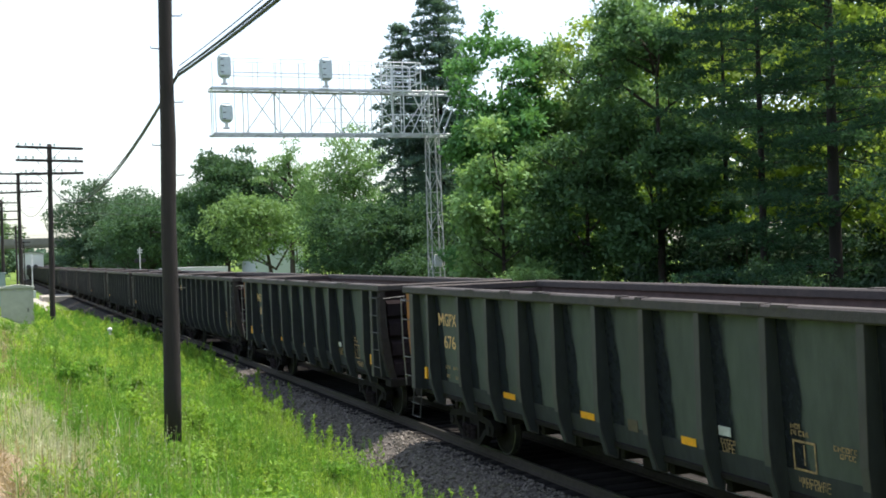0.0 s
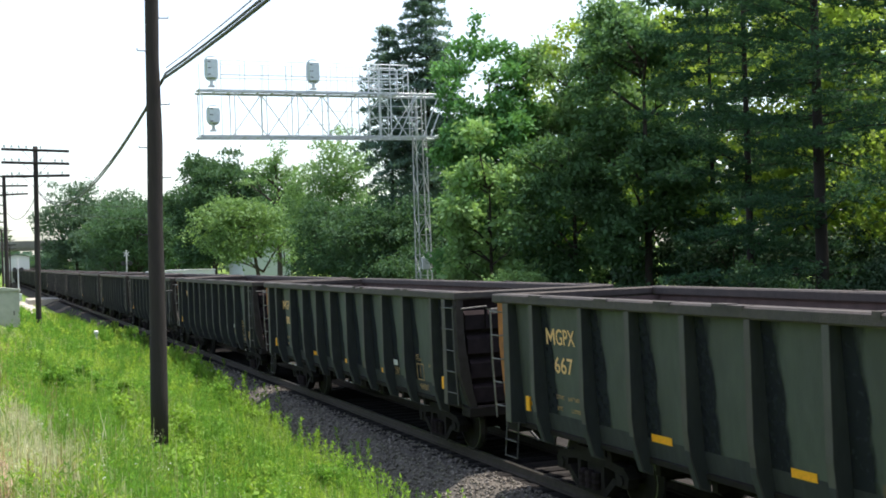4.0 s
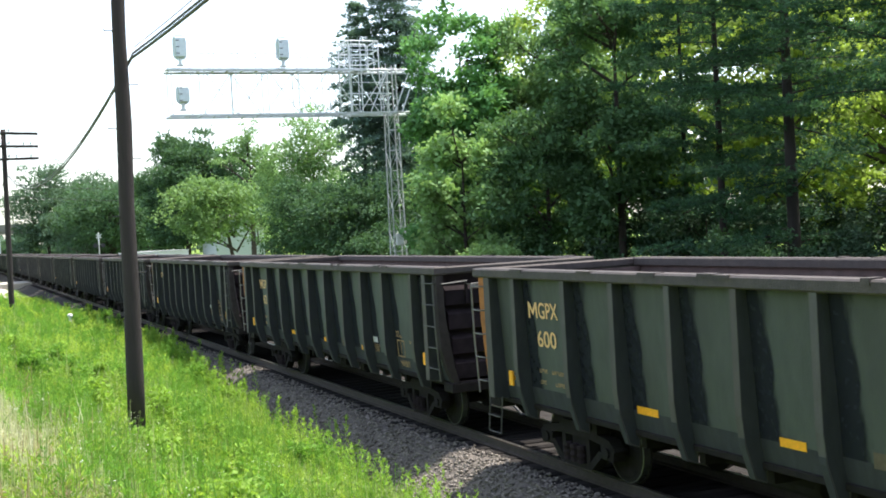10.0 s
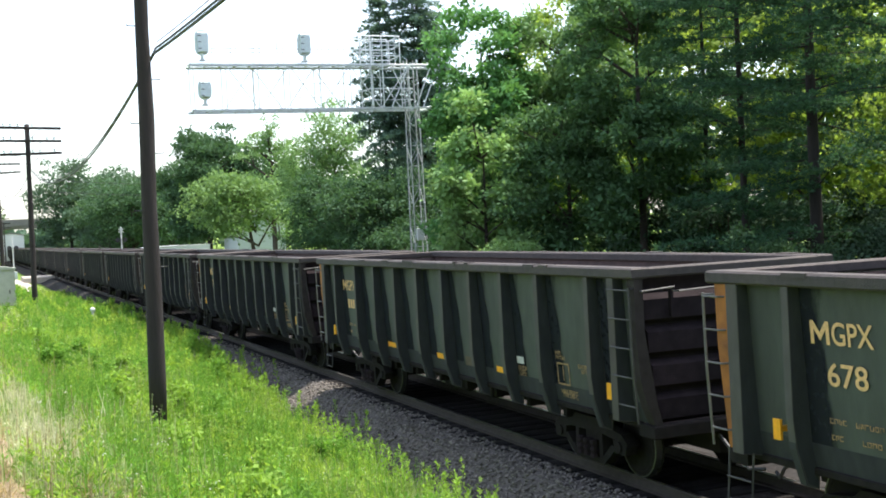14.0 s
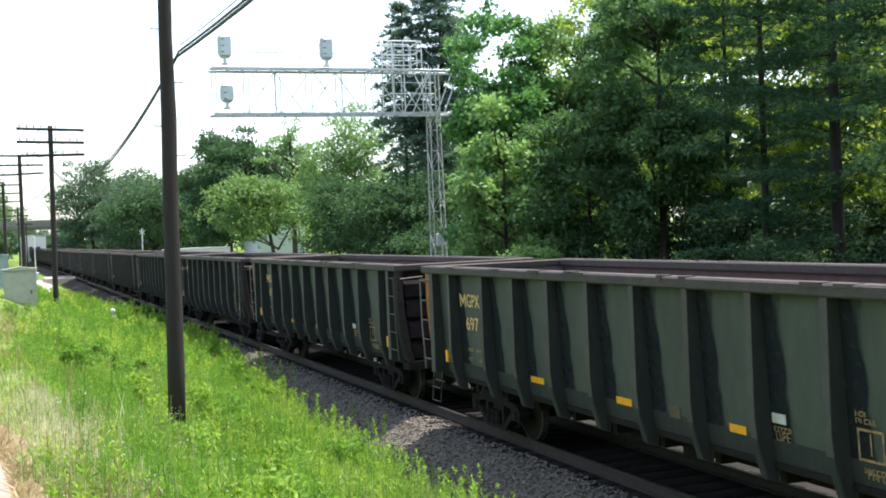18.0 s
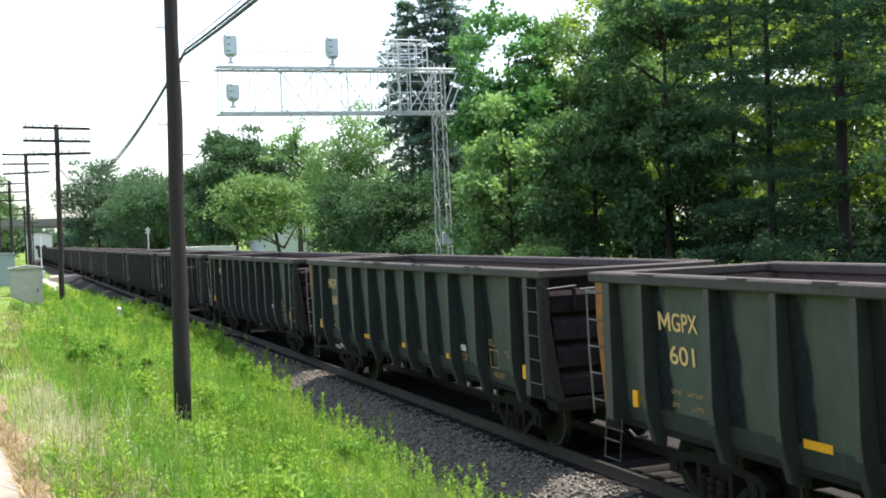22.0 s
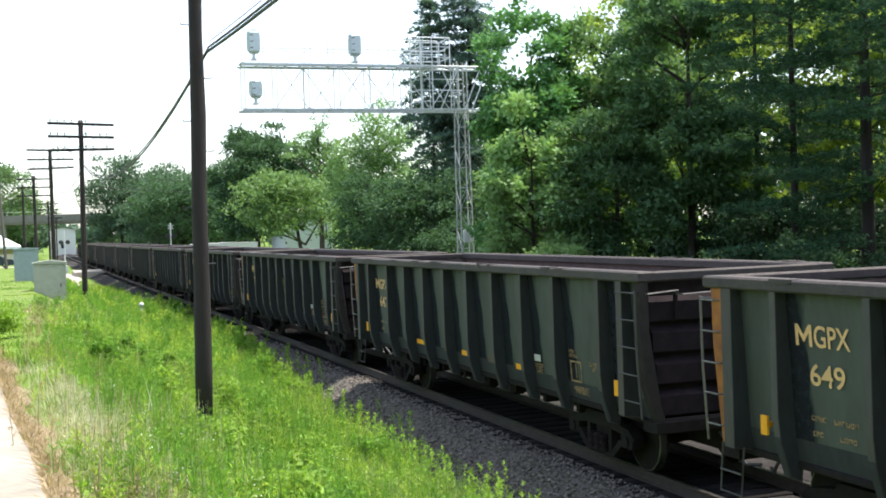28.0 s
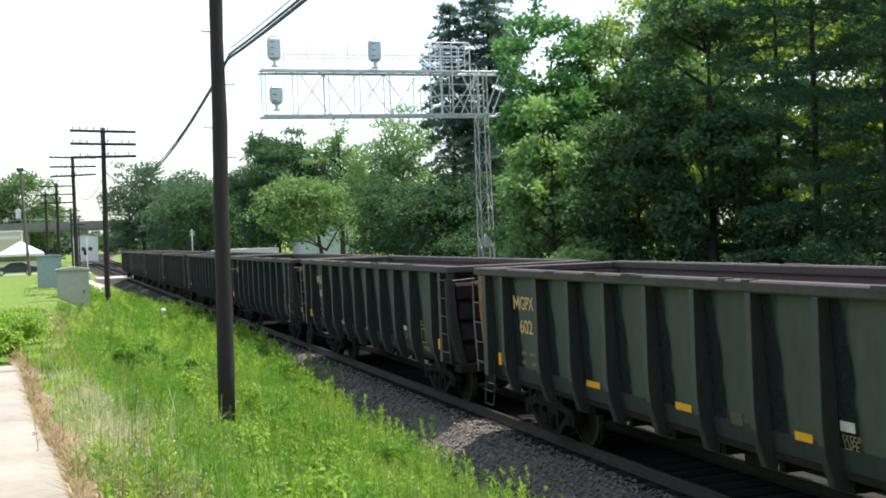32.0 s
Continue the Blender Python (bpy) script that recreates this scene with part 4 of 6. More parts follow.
# ---- cantilever signal bridge ----
def build_signal():
    Y = 49.2
    g = gz(18.6, Y)
    s = thing("signal_bridge", "aluminium cantilever signal bridge with truss arm and railed walkway", "railway signal", pose(0, Y, 0))
    zb, zt, x0, x1 = 8.86, 10.74, 8.74, 19.85
    for yy in (-0.5, 0.5):
        for z, nm in ((zb, "bottom_chord"), (zt, "top_chord")):
            part(nm, Shape().box(x0, x1 - 0.1, yy - 0.045, yy + 0.045, z - 0.05, z + 0.05, 0.01), M["aluminium"], s)
        n = 8
        xs = np.linspace(x0 + 0.12, 18.3, n)
        for i, x in enumerate(xs):
            part("upright", Shape().box(x - 0.018, x + 0.018, yy - 0.018, yy + 0.018, zb, zt), M["aluminium"], s)
            if 0 < i < n - 1:
                a, b = (zb, zt) if (i % 2 == 0) == (yy < 0) else (zt, zb)
                part("diagonal", Shape().tube([(x, yy, a), (xs[i + 1], yy, b)], 0.022, 6), M["aluminium"], s)
        part("knee_brace", Shape().tube([(19.7, yy, zt), (18.9, yy, zb)], 0.03, 6), M["aluminium"], s)
    k = x0 + 0.1
    while k < x1 - 0.2:
        for z in (zb, zt):
            part("cross_tie", Shape().box(k - 0.02, k + 0.02, -0.455, 0.455, z - 0.02, z + 0.02), M["aluminium"], s)
        k += 0.62
    part("walkway", Shape().box(x0, 17.6, -0.42, 0.42, zt + 0.06, zt + 0.085), M["aluminium"], s, "grated aluminium walkway")
    for yy in (-0.5, 0.5):
        rl = Shape()
        for z in (zt + 0.68, zt + 1.28):
            rl.tube([(x0 + 0.92, yy, z), (17.7, yy, z)], 0.02, 6)
        for x in np.linspace(x0 + 0.92, 17.7, 9):
            rl.tube([(x, yy, zt), (x, yy, zt + 1.28)], 0.015, 6)
        part("railing", rl, M["signal_grey"], s)
    ends = Shape()
    for x in (x0 + 0.02, x0 + 0.92):
        ends.tube([(x, -0.5, zb), (x, -0.5, zt + 1.1)], 0.016, 6)
    ends.tube([(x0 + 0.92, -0.5, zb), (x0 + 0.92, 0.5, zb)], 0.015, 6)
    part("end_railing", ends, M["signal_grey"], s)
    # hanging frame of the second, lower platform half way along
    fr = Shape()
    for x in (11.6, 12.7, 13.6, 14.5, 15.4):
        fr.tube([(x, 0.52, zb), (x, 0.52, zt + 1.25)], 0.013, 5)
    for z in (zb + 0.62, zb + 1.22):
        fr.tube([(13.4, 0.52, z), (16.5, 0.52, z)], 0.013, 5)
    part("back_frame", fr, M["signal_grey"], s)
    # cage where the mast's ladder comes up through the walkway
    for x in (16.42, 16.95, 17.78):
        for yy in (-0.9, 0.5):
            part("cage_upright", Shape().tube([(x, yy, zb if x < 17 else zt), (x, yy, zt + 1.2)], 0.03, 6), M["aluminium"], s)
    for i, z in enumerate((zb + 0.32, zb + 0.8, zb + 1.28)):
        hoop = Shape().tube([(16.3, 0.5, z), (16.3, -0.9, z), (18.3, -0.9, z), (18.3, 0.5, z)], 0.026 if i % 2 else 0.016, 6)
        part("cage_hoop", hoop, M["aluminium"], s)
    for z in (zt + 0.35, zt + 0.8, zt + 1.2):
        hoop = Shape().tube([(16.42, 0.5, z), (16.42, -0.9, z), (17.78, -0.9, z), (17.78, 0.5, z), (16.42, 0.5, z)], 0.026, 6)
        part("cage_hoop", hoop, M["aluminium"], s)
    part("cage_brace", Shape().tube([(17.3, -0.9, zb), (18.2, -0.9, zt)], 0.026, 6).tube([(18.2, -0.9, zb), (17.3, -0.9, zt)], 0.026, 6), M["aluminium"], s)
    # open lattice mast, a little wider at its foot
    mx, top = 18.56, zt + 0.3

    def half(z):
        return float(np.interp(z, [g, 8.8, top], [0.30, 0.235, 0.225]))
    for sx in (-1, 1):
        for sy in (-1, 1):
            leg = Shape().tube([(mx + sx * half(g), sy * half(g), g), (mx + sx * half(8.8), sy * half(8.8), 8.8), (mx + sx * half(top), sy * half(top), top)], 0.032, 4)
            part("mast_leg", leg, M["dull_aluminium"], s)
    z, i = g + 0.35, 0
    while z < zb - 0.2:
        w, v = half(z), half(z + 0.9)
        a = 1 if i % 2 else -1
        for sy in (-1, 1):
            part("lattice_bar", Shape().tube([(mx - w, sy * w, z), (mx + w, sy * w, z)], 0.014, 5).tube([(mx - a * w, sy * w, z), (mx + a * v, sy * v, z + 0.9)], 0.015, 5), M["dull_aluminium"], s)
        for sx in (-1, 1):
            part("lattice_bar", Shape().tube([(mx + sx * w, -a * w, z), (mx + sx * v, a * v, z + 0.9)], 0.015, 5), M["dull_aluminium"], s)
        z += 0.9
        i += 1
    part("junction_box", Shape().box(mx - 0.2, mx + 0.12, -0.42, -0.26, 3.0, 3.55, 0.02), M["white_wall"], s, "white junction box on the mast")
    part("mast_footing", Shape().box(mx - 0.6, mx + 0.6, -0.6, 0.6, g - 0.2, g + 0.35, 0.03), M["concrete"], s)
    for hx, hz, hh in ((9.24, 11.63, 1.05), (13.57, 11.60, 1.05), (9.26, 9.70, 0.84)):
        ring = [(hx + 0.285 * math.copysign(abs(math.cos(a)) ** 0.75, math.cos(a)), hz + math.copysign(max(hh / 2 - 0.285, 0.05), math.sin(a)) + 0.285 * math.sin(a)) for a in np.linspace(0.06, 2 * math.pi + 0.06, 29)[:-1]]
        hd = part("signal_head", Shape().prism(ring, "y", -0.70, -0.66), M["signal_grey"], s, "pale grey oval back of a colour-light signal")
        part("lamp_case", Shape().box(hx - 0.19, hx + 0.19, -0.86, -0.704, hz - hh * 0.40, hz + hh * 0.40, 0.04), M["signal_grey"], hd, "hinged lamp case")
        for k in (-0.26, 0, 0.26):
            part("latch", Shape().box(hx - 0.17, hx - 0.04, -0.875, -0.862, hz + k - 0.015, hz + k + 0.015), M["wire"], hd)
            part("hood", Shape().lathe([(0.13, -0.64), (0.13, -0.4)], (hx, 0, hz + k), "y", 12, False), M["lens_dark"], hd, "black lamp hood")
        part("bracket", Shape().tube([(hx, -0.66, hz - hh / 2 - 0.2), (hx, -0.66, hz - hh / 2 + 0.08)], 0.07, 8).box(hx - 0.12, hx + 0.12, -0.74, -0.45, hz - hh / 2 - 0.23, hz - hh / 2 - 0.17), M["aluminium"], hd)


build_signal()

# ---- trees ----
def value_noise(p):
    """Smooth lattice noise from 0 to 1 at the points p (N, 3)."""
    i = np.floor(p).astype(np.int64)
    f = p - i
    f = f * f * (3 - 2 * f)
    total = np.zeros(len(p))
    for dx in (0, 1):
        for dy in (0, 1):
            for dz in (0, 1):
                n = (i[:, 0] + dx) * 73856093 ^ (i[:, 1] + dy) * 19349663 ^ (i[:, 2] + dz) * 83492791
                n = (n ^ (n >> 13)) & 0xFFFFF
                n = (n * (n * n * 15731 + 789221) + 1376312589) & 0x7FFFFFFF
                w = (f[:, 0] if dx else 1 - f[:, 0]) * (f[:, 1] if dy else 1 - f[:, 1]) * (f[:, 2] if dz else 1 - f[:, 2])
                total += w * (n / 0x7FFFFFFF)
    return total


def cloud(p):
    return (value_noise(p) + 0.5 * value_noise(p * 2.03 + 17.3)) / 1.5


def trunk_shape(h, r, bend):
    n = 9
    pts = [(bend[0] * math.sin(2.2 * k / n), bend[1] * math.sin(3.1 * k / n), h * k / (n - 1) - 0.2) for k in range(n)]
    return Shape().tube(pts, [max(r * (1 - 0.85 * k / (n - 1)) + (0.25 * r if k == 0 else 0), 0.02) for k in range(n)], 9)


def leafy_tree(name, label, x, y, h, rx, base, mat, n=9000, leaf=0.15, freq=0.9, gap=0.5, seed=1, r=0.2, limbs=14, bark="bark", skew=0.0, spray=4, peak=0.0, layers=1.35, rough=0.8, lobes=90, lobe=0.2, group="trees beside the line"):
    """Trunk, forked limbs, and sprays of leaves that fill a ragged crown with gaps in it; peak draws the top in."""
    global rng
    rng = np.random.default_rng(seed)
    g = gz(x, y)
    t = thing(name, label, "tree", pose(x, y, g), group=group)
    part("trunk", trunk_shape(h * 0.80, r, (skew * 0.5 + 0.12, 0.1)), M[bark], t, smooth=True)
    rz = (h - base) / 2
    cz = base + rz
    m = lobes * 4
    d = unit(rng.normal(size=(m, 3)))
    rad = rng.uniform(0.25, 1.0, m) ** 0.55
    swell = 1 + rough * (cloud(d * 2.1 + seed * 3.71) - 0.5) * 1.4 + 0.4 * rough * (cloud(d * 5.3 + seed * 1.37) - 0.5)
    p = d * (rad * swell)[:, None]
    draw = 1 - peak * np.clip(p[:, 2], 0, 1)
    p = p * np.stack([rx * draw, rx * draw, np.full(m, rz)], -1) * (1 - 0.6 * lobe)
    keep = cloud(p * freq * np.array([1, 1, layers]) + seed * 5.1) > gap
    p, rad, d = p[keep][:lobes] + np.array([skew, 0, cz]), rad[keep][:lobes], d[keep][:lobes]
    size = rx * lobe * rng.uniform(0.45, 1.35, len(p)) * (1.25 - 0.5 * rad)
    ok = p[:, 2] > 0.2 * size
    p, rad, d, size = p[ok], rad[ok], d[ok], size[ok]
    lim = Shape()
    for i in range(min(limbs, len(p))):
        c = p[i]
        z0 = max(min(c[2] - 0.7 * math.hypot(c[0] - skew, c[1]), h * 0.72), base * 0.75 + 0.05 * h)
        root = (skew * 0.5 * min(z0 / h, 1), 0, z0)
        mid = (root[0] + (c[0] - root[0]) * 0.5 + rng.normal() * 0.06 * rx, c[1] * 0.5 + rng.normal() * 0.06 * rx, z0 + (c[2] - z0) * 0.58)
        lim.tube([root, mid, tuple(c)], [r * 0.40, r * 0.24, r * 0.05], 5)
        for j in np.argsort(np.linalg.norm(p - c, axis=1))[1:4]:
            e = p[j]
            lim.tube([mid, tuple((np.array(mid) + e) / 2 + rng.normal(size=3) * 0.04 * rx), tuple(e)], [r * 0.15, r * 0.09, r * 0.03], 4)
    part("limb_tangle", lim, M[bark], t, smooth=True)["kind"] = "stuff"
    # sprays over the upper side of every tuft of foliage, thinning towards its fringe
    many = np.maximum(4, (n / spray * size ** 2 / (size ** 2).sum()).astype(int))
    p, size, d = np.repeat(p, many, 0), np.repeat(size, many), np.repeat(d, many, 0)
    dd = unit(rng.normal(size=p.shape) + np.array([0, 0, 0.55]) + d * 0.35)
    p = p + dd * (size * rng.random(len(p)) ** 0.22 * 1.1)[:, None] * np.array([1.15, 1.15, 0.52])
    ok = p[:, 2] > 0.1
    p, dd = p[ok], dd[ok]
    out = unit(dd + rng.normal(size=p.shape) * 0.5)
    k = np.arange(spray) - (spray - 1) / 2
    pts = (p[:, None] + out[:, None] * (k * leaf * 0.6)[None, :, None] + rng.normal(size=(len(p), spray, 3)) * leaf * 0.4).reshape(-1, 3)
    al = np.repeat(out, spray, 0)
    part("crown", soup("crown", leaves(pts, leaf, leaf * 0.6, along=al * 0.8, flat=0.45, droop=0.2), 4, M[mat]), None, t)["kind"] = "stuff"
    return t


def needle_tree(name, label, x, y, h, reach, base, mat, step=0.85, boughs=5, needle=0.17, width=0.040, sag=0.16, rise=0.16, r=0.22, seed=1, cone=0.4, ragged=0.5, dense=5.0, tufts=4, per=8, fine_to=11.5, bark="pine_bark", holes=0.0):
    """A conifer: tiers of level boughs, each a flat spray of side twigs set with tufts of needles."""
    global rng
    rng = np.random.default_rng(seed)
    g = gz(x, y)
    t = thing(name, label, "tree", pose(x, y, g), group="trees beside the line")
    part("trunk", trunk_shape(h * 0.98, r, (0.10, 0.08)), M[bark], t, smooth=True)
    wood = Shape()
    pts, dirs, size = [], [], []
    z = base
    while z < h - 0.15:
        f = (z - base) / (h - base)
        length = reach * ((1 - f) ** cone) * (0.7 + 0.3 * min(1, f * 6 + 0.3)) + 0.15
        turn = rng.uniform(0, 6.283)
        fine = z + g < fine_to
        for k in range(boughs):
            a = turn + 6.283 * k / boughs + rng.normal() * 0.3
            ln = length * rng.uniform(1 - ragged, 1.12)
            open_air = value_noise(np.array([[x + 0.5 * ln * math.cos(a), y + 0.5 * ln * math.sin(a), 1.5 * z]]) * 0.34 + 31.7)[0] < holes
            if open_air:
                continue
            zz = z + rng.normal() * 0.26 * step
            fwd, side = np.array([math.cos(a), math.sin(a), 0]), np.array([-math.sin(a), math.cos(a), 0])
            lift = rise + rng.normal() * 0.12 + 0.3 * f

            def height(q):
                return zz + ln * (lift * q - 2.1 * sag * q * q + 0.75 * sag * q ** 4)
            q = np.array([0, 0.5, 1.0])
            line = fwd * (ln * q)[:, None]
            line[:, 2] = height(q)
            wood.tube(line.tolist(), [0.014 + 0.016 * ln / 3, 0.014, 0.006], 4, caps=False)
            n = max(3, int(dense * ln * (1 if fine else 0.55)))
            q = np.linspace(0.06, 1.0, n) + rng.normal(size=n) * 0.02
            tw = 0.40 * ln * (1.08 - 0.85 * q) * rng.uniform(0.6, 1.15, n) + 0.1
            for sgn in (-1, 1):
                u = (np.arange(tufts) + rng.random((n, tufts))) / tufts
                along = fwd * 0.75 + side * sgn * 0.85
                p = (fwd * (ln * q)[:, None])[:, None] + along * (tw[:, None] * u)[..., None]
                p[..., 2] = height(q)[:, None] - 0.10 * tw[:, None] * u * u + rng.normal(size=(n, tufts)) * 0.07
                pts.append(p.reshape(-1, 3))
                dirs.append(np.tile(unit(along), (n * tufts, 1)))
                size.append(np.full(n * tufts, 1.0 if fine else 2.3))
        z += step * rng.uniform(0.75, 1.25)
    part("bough_tangle", wood, M[bark], t)["kind"] = "stuff"
    p, dr, sz = np.concatenate(pts), np.concatenate(dirs), np.concatenate(size)
    count = np.where(sz > 1.5, max(2, per // 2), per)
    p, dr, sz = np.repeat(p, count, 0), np.repeat(dr, count, 0), np.repeat(sz, count)
    dd = unit(rng.normal(size=p.shape) * np.array([1, 1, 0.55]) + dr * 0.6 + np.array([0, 0, 0.25]))
    c = p + dd * (needle * 0.45 * sz)[:, None]
    lv = leaves(c, needle, width, along=dd * 4, flat=0.45)
    mid = lv.mean(1, keepdims=True)
    lv = mid + (lv - mid) * sz[:, None, None]
    part("crown", soup("crown", lv, 4, M[mat]), None, t)["kind"] = "stuff"
    return t


# tall pines close beside the line
for i, (x, y, h, rr, b, q) in enumerate([(24.5, 35.5, 16, 3.6, 2.4, 0.13), (22.0, 30.0, 18, 3.9, 1.6, 0.14), (21.4, 26.0, 18, 4.4, 1.4, 0.21), (20.6, 20.4, 18, 4.5, 1.2, 0.17), (20.5, 14.5, 17, 4.4, 1.2, 0.17)]):
    needle_tree("pine_tree", "tall dark green pine with layered drooping boughs", x, y, h, rr, b, "needle", step=1.12, boughs=6, r=q, seed=20 + i, cone=0.34, ragged=0.62, holes=0.39, per=9)
# spruces behind the signal mast
needle_tree("spruce_tree", "tall blue-green pointed spruce behind the signal mast", 24.7, 64.0, 19.8, 3.7, 5.5, "spruce_needle", step=0.60, boughs=9, needle=0.26, width=0.085, sag=0.26, rise=0.02, r=0.2, seed=41, cone=0.62, dense=3.6, tufts=3, per=5, fine_to=30, ragged=0.28)
needle_tree("spruce_tree", "slim blue-green spruce leaning on its taller neighbour", 22.7, 65.0, 17.0, 2.3, 9.5, "spruce_needle", step=0.60, boughs=8, needle=0.26, width=0.085, sag=0.26, rise=0.02, r=0.14, seed=43, cone=0.7, dense=3.6, tufts=3, per=5, fine_to=30, ragged=0.28)
# broadleaved trees by the mast
leafy_tree("maple_tree", "bright green maple beside the signal mast", 19.9, 44.6, 14.2, 2.9, 0.4, "maple_leaf", 33000, 0.25, 0.8, 0.36, 151, 0.16, 22, peak=0.25, lobes=130, lobe=0.24, rough=0.55)
leafy_tree("ash_tree", "light green ash tree with drooping leaf sprays", 17.8, 40.2, 9.0, 2.2, 0.2, "ash_leaf", 13000, 0.23, 1.0, 0.46, 52, 0.12, 16, layers=1.1, spray=6, lobes=46, lobe=0.27, rough=1.1)
leafy_tree("locust_tree", "tall fine-leaved green locust beside the pines", 24.4, 43.5, 17.5, 3.4, 0.6, "locust_leaf", 25000, 0.22, 0.8, 0.47, 53, 0.2, 20, lobes=95, lobe=0.25, rough=1.0)
leafy_tree("hornbeam_tree", "dark green hornbeam among the pines", 20.4, 38.4, 9.6, 2.6, 0.2, "elm_leaf", 20000, 0.18, 1.0, 0.43, 54, 0.15, 16, lobes=90, lobe=0.27)
leafy_tree("elm_tree", "tall dark green elm between the maple and the pines", 22.3, 36.4, 14.5, 2.5, 0.5, "elm_leaf", 22000, 0.21, 0.85, 0.46, 55, 0.18, 20, lobes=85, lobe=0.25, rough=1.0)
# trees behind the pines, in full sun that is also put into their leaf colour
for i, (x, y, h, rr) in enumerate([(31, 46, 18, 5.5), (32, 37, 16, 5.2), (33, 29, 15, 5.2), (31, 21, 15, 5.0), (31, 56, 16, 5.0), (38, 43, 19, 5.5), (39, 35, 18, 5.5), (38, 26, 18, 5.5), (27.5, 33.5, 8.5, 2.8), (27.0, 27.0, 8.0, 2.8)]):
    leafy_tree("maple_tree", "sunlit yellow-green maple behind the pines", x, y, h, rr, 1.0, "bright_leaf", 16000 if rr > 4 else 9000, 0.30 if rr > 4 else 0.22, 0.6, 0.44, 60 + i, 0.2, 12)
# undergrowth beneath the trees
for i, (x, y, h, rr, mt) in enumerate([(17.5, 37.0, 3.9, 1.5, "ash_leaf"), (17.8, 34.0, 3.0, 1.8, "yew_leaf"), (17.9, 30.3, 3.3, 1.9, "yew_leaf"), (17.6, 26.8, 3.2, 1.8, "yew_leaf"), (17.3, 29.6, 3.3, 1.3, "shrub_leaf"), (17.4, 23.2, 3.7, 1.5, "shrub_leaf"), (17.8, 20.4, 3.6, 1.9, "yew_leaf"), (17.4, 21.2, 4.0, 1.2, "shrub_leaf"), (17.6, 17.2, 3.8, 1.9, "yew_leaf"), (19.8, 47.6, 3.6, 1.7, "shrub_leaf"), (20.5, 53.0, 4.4, 2.3, "oak_leaf"), (21.0, 58.0, 5.2, 2.6, "oak_leaf"),
                                         (23.4, 38.0, 5.0, 2.3, "yew_leaf"), (23.8, 33.5, 4.4, 2.4, "yew_leaf"), (24.0, 29.0, 4.4, 2.4, "yew_leaf"), (23.6, 24.0, 4.6, 2.4, "yew_leaf"), (23.4, 19.5, 4.6, 2.3, "yew_leaf"), (22.8, 15.5, 4.6, 2.2, "yew_leaf")]):
    dark = mt == "yew_leaf"
    leafy_tree("shrub", "dense dark evergreen shrub beneath the pines" if dark else "dense green shrub at the foot of the trees", x, y, h, rr, 0.1, mt, 9000 if x < 19 else 6500, 0.11 if x < 19 else 0.16, 1.2, 0.42, 80 + i, 0.06, 8, lobes=50, lobe=0.27, group="shrubs beside the line")
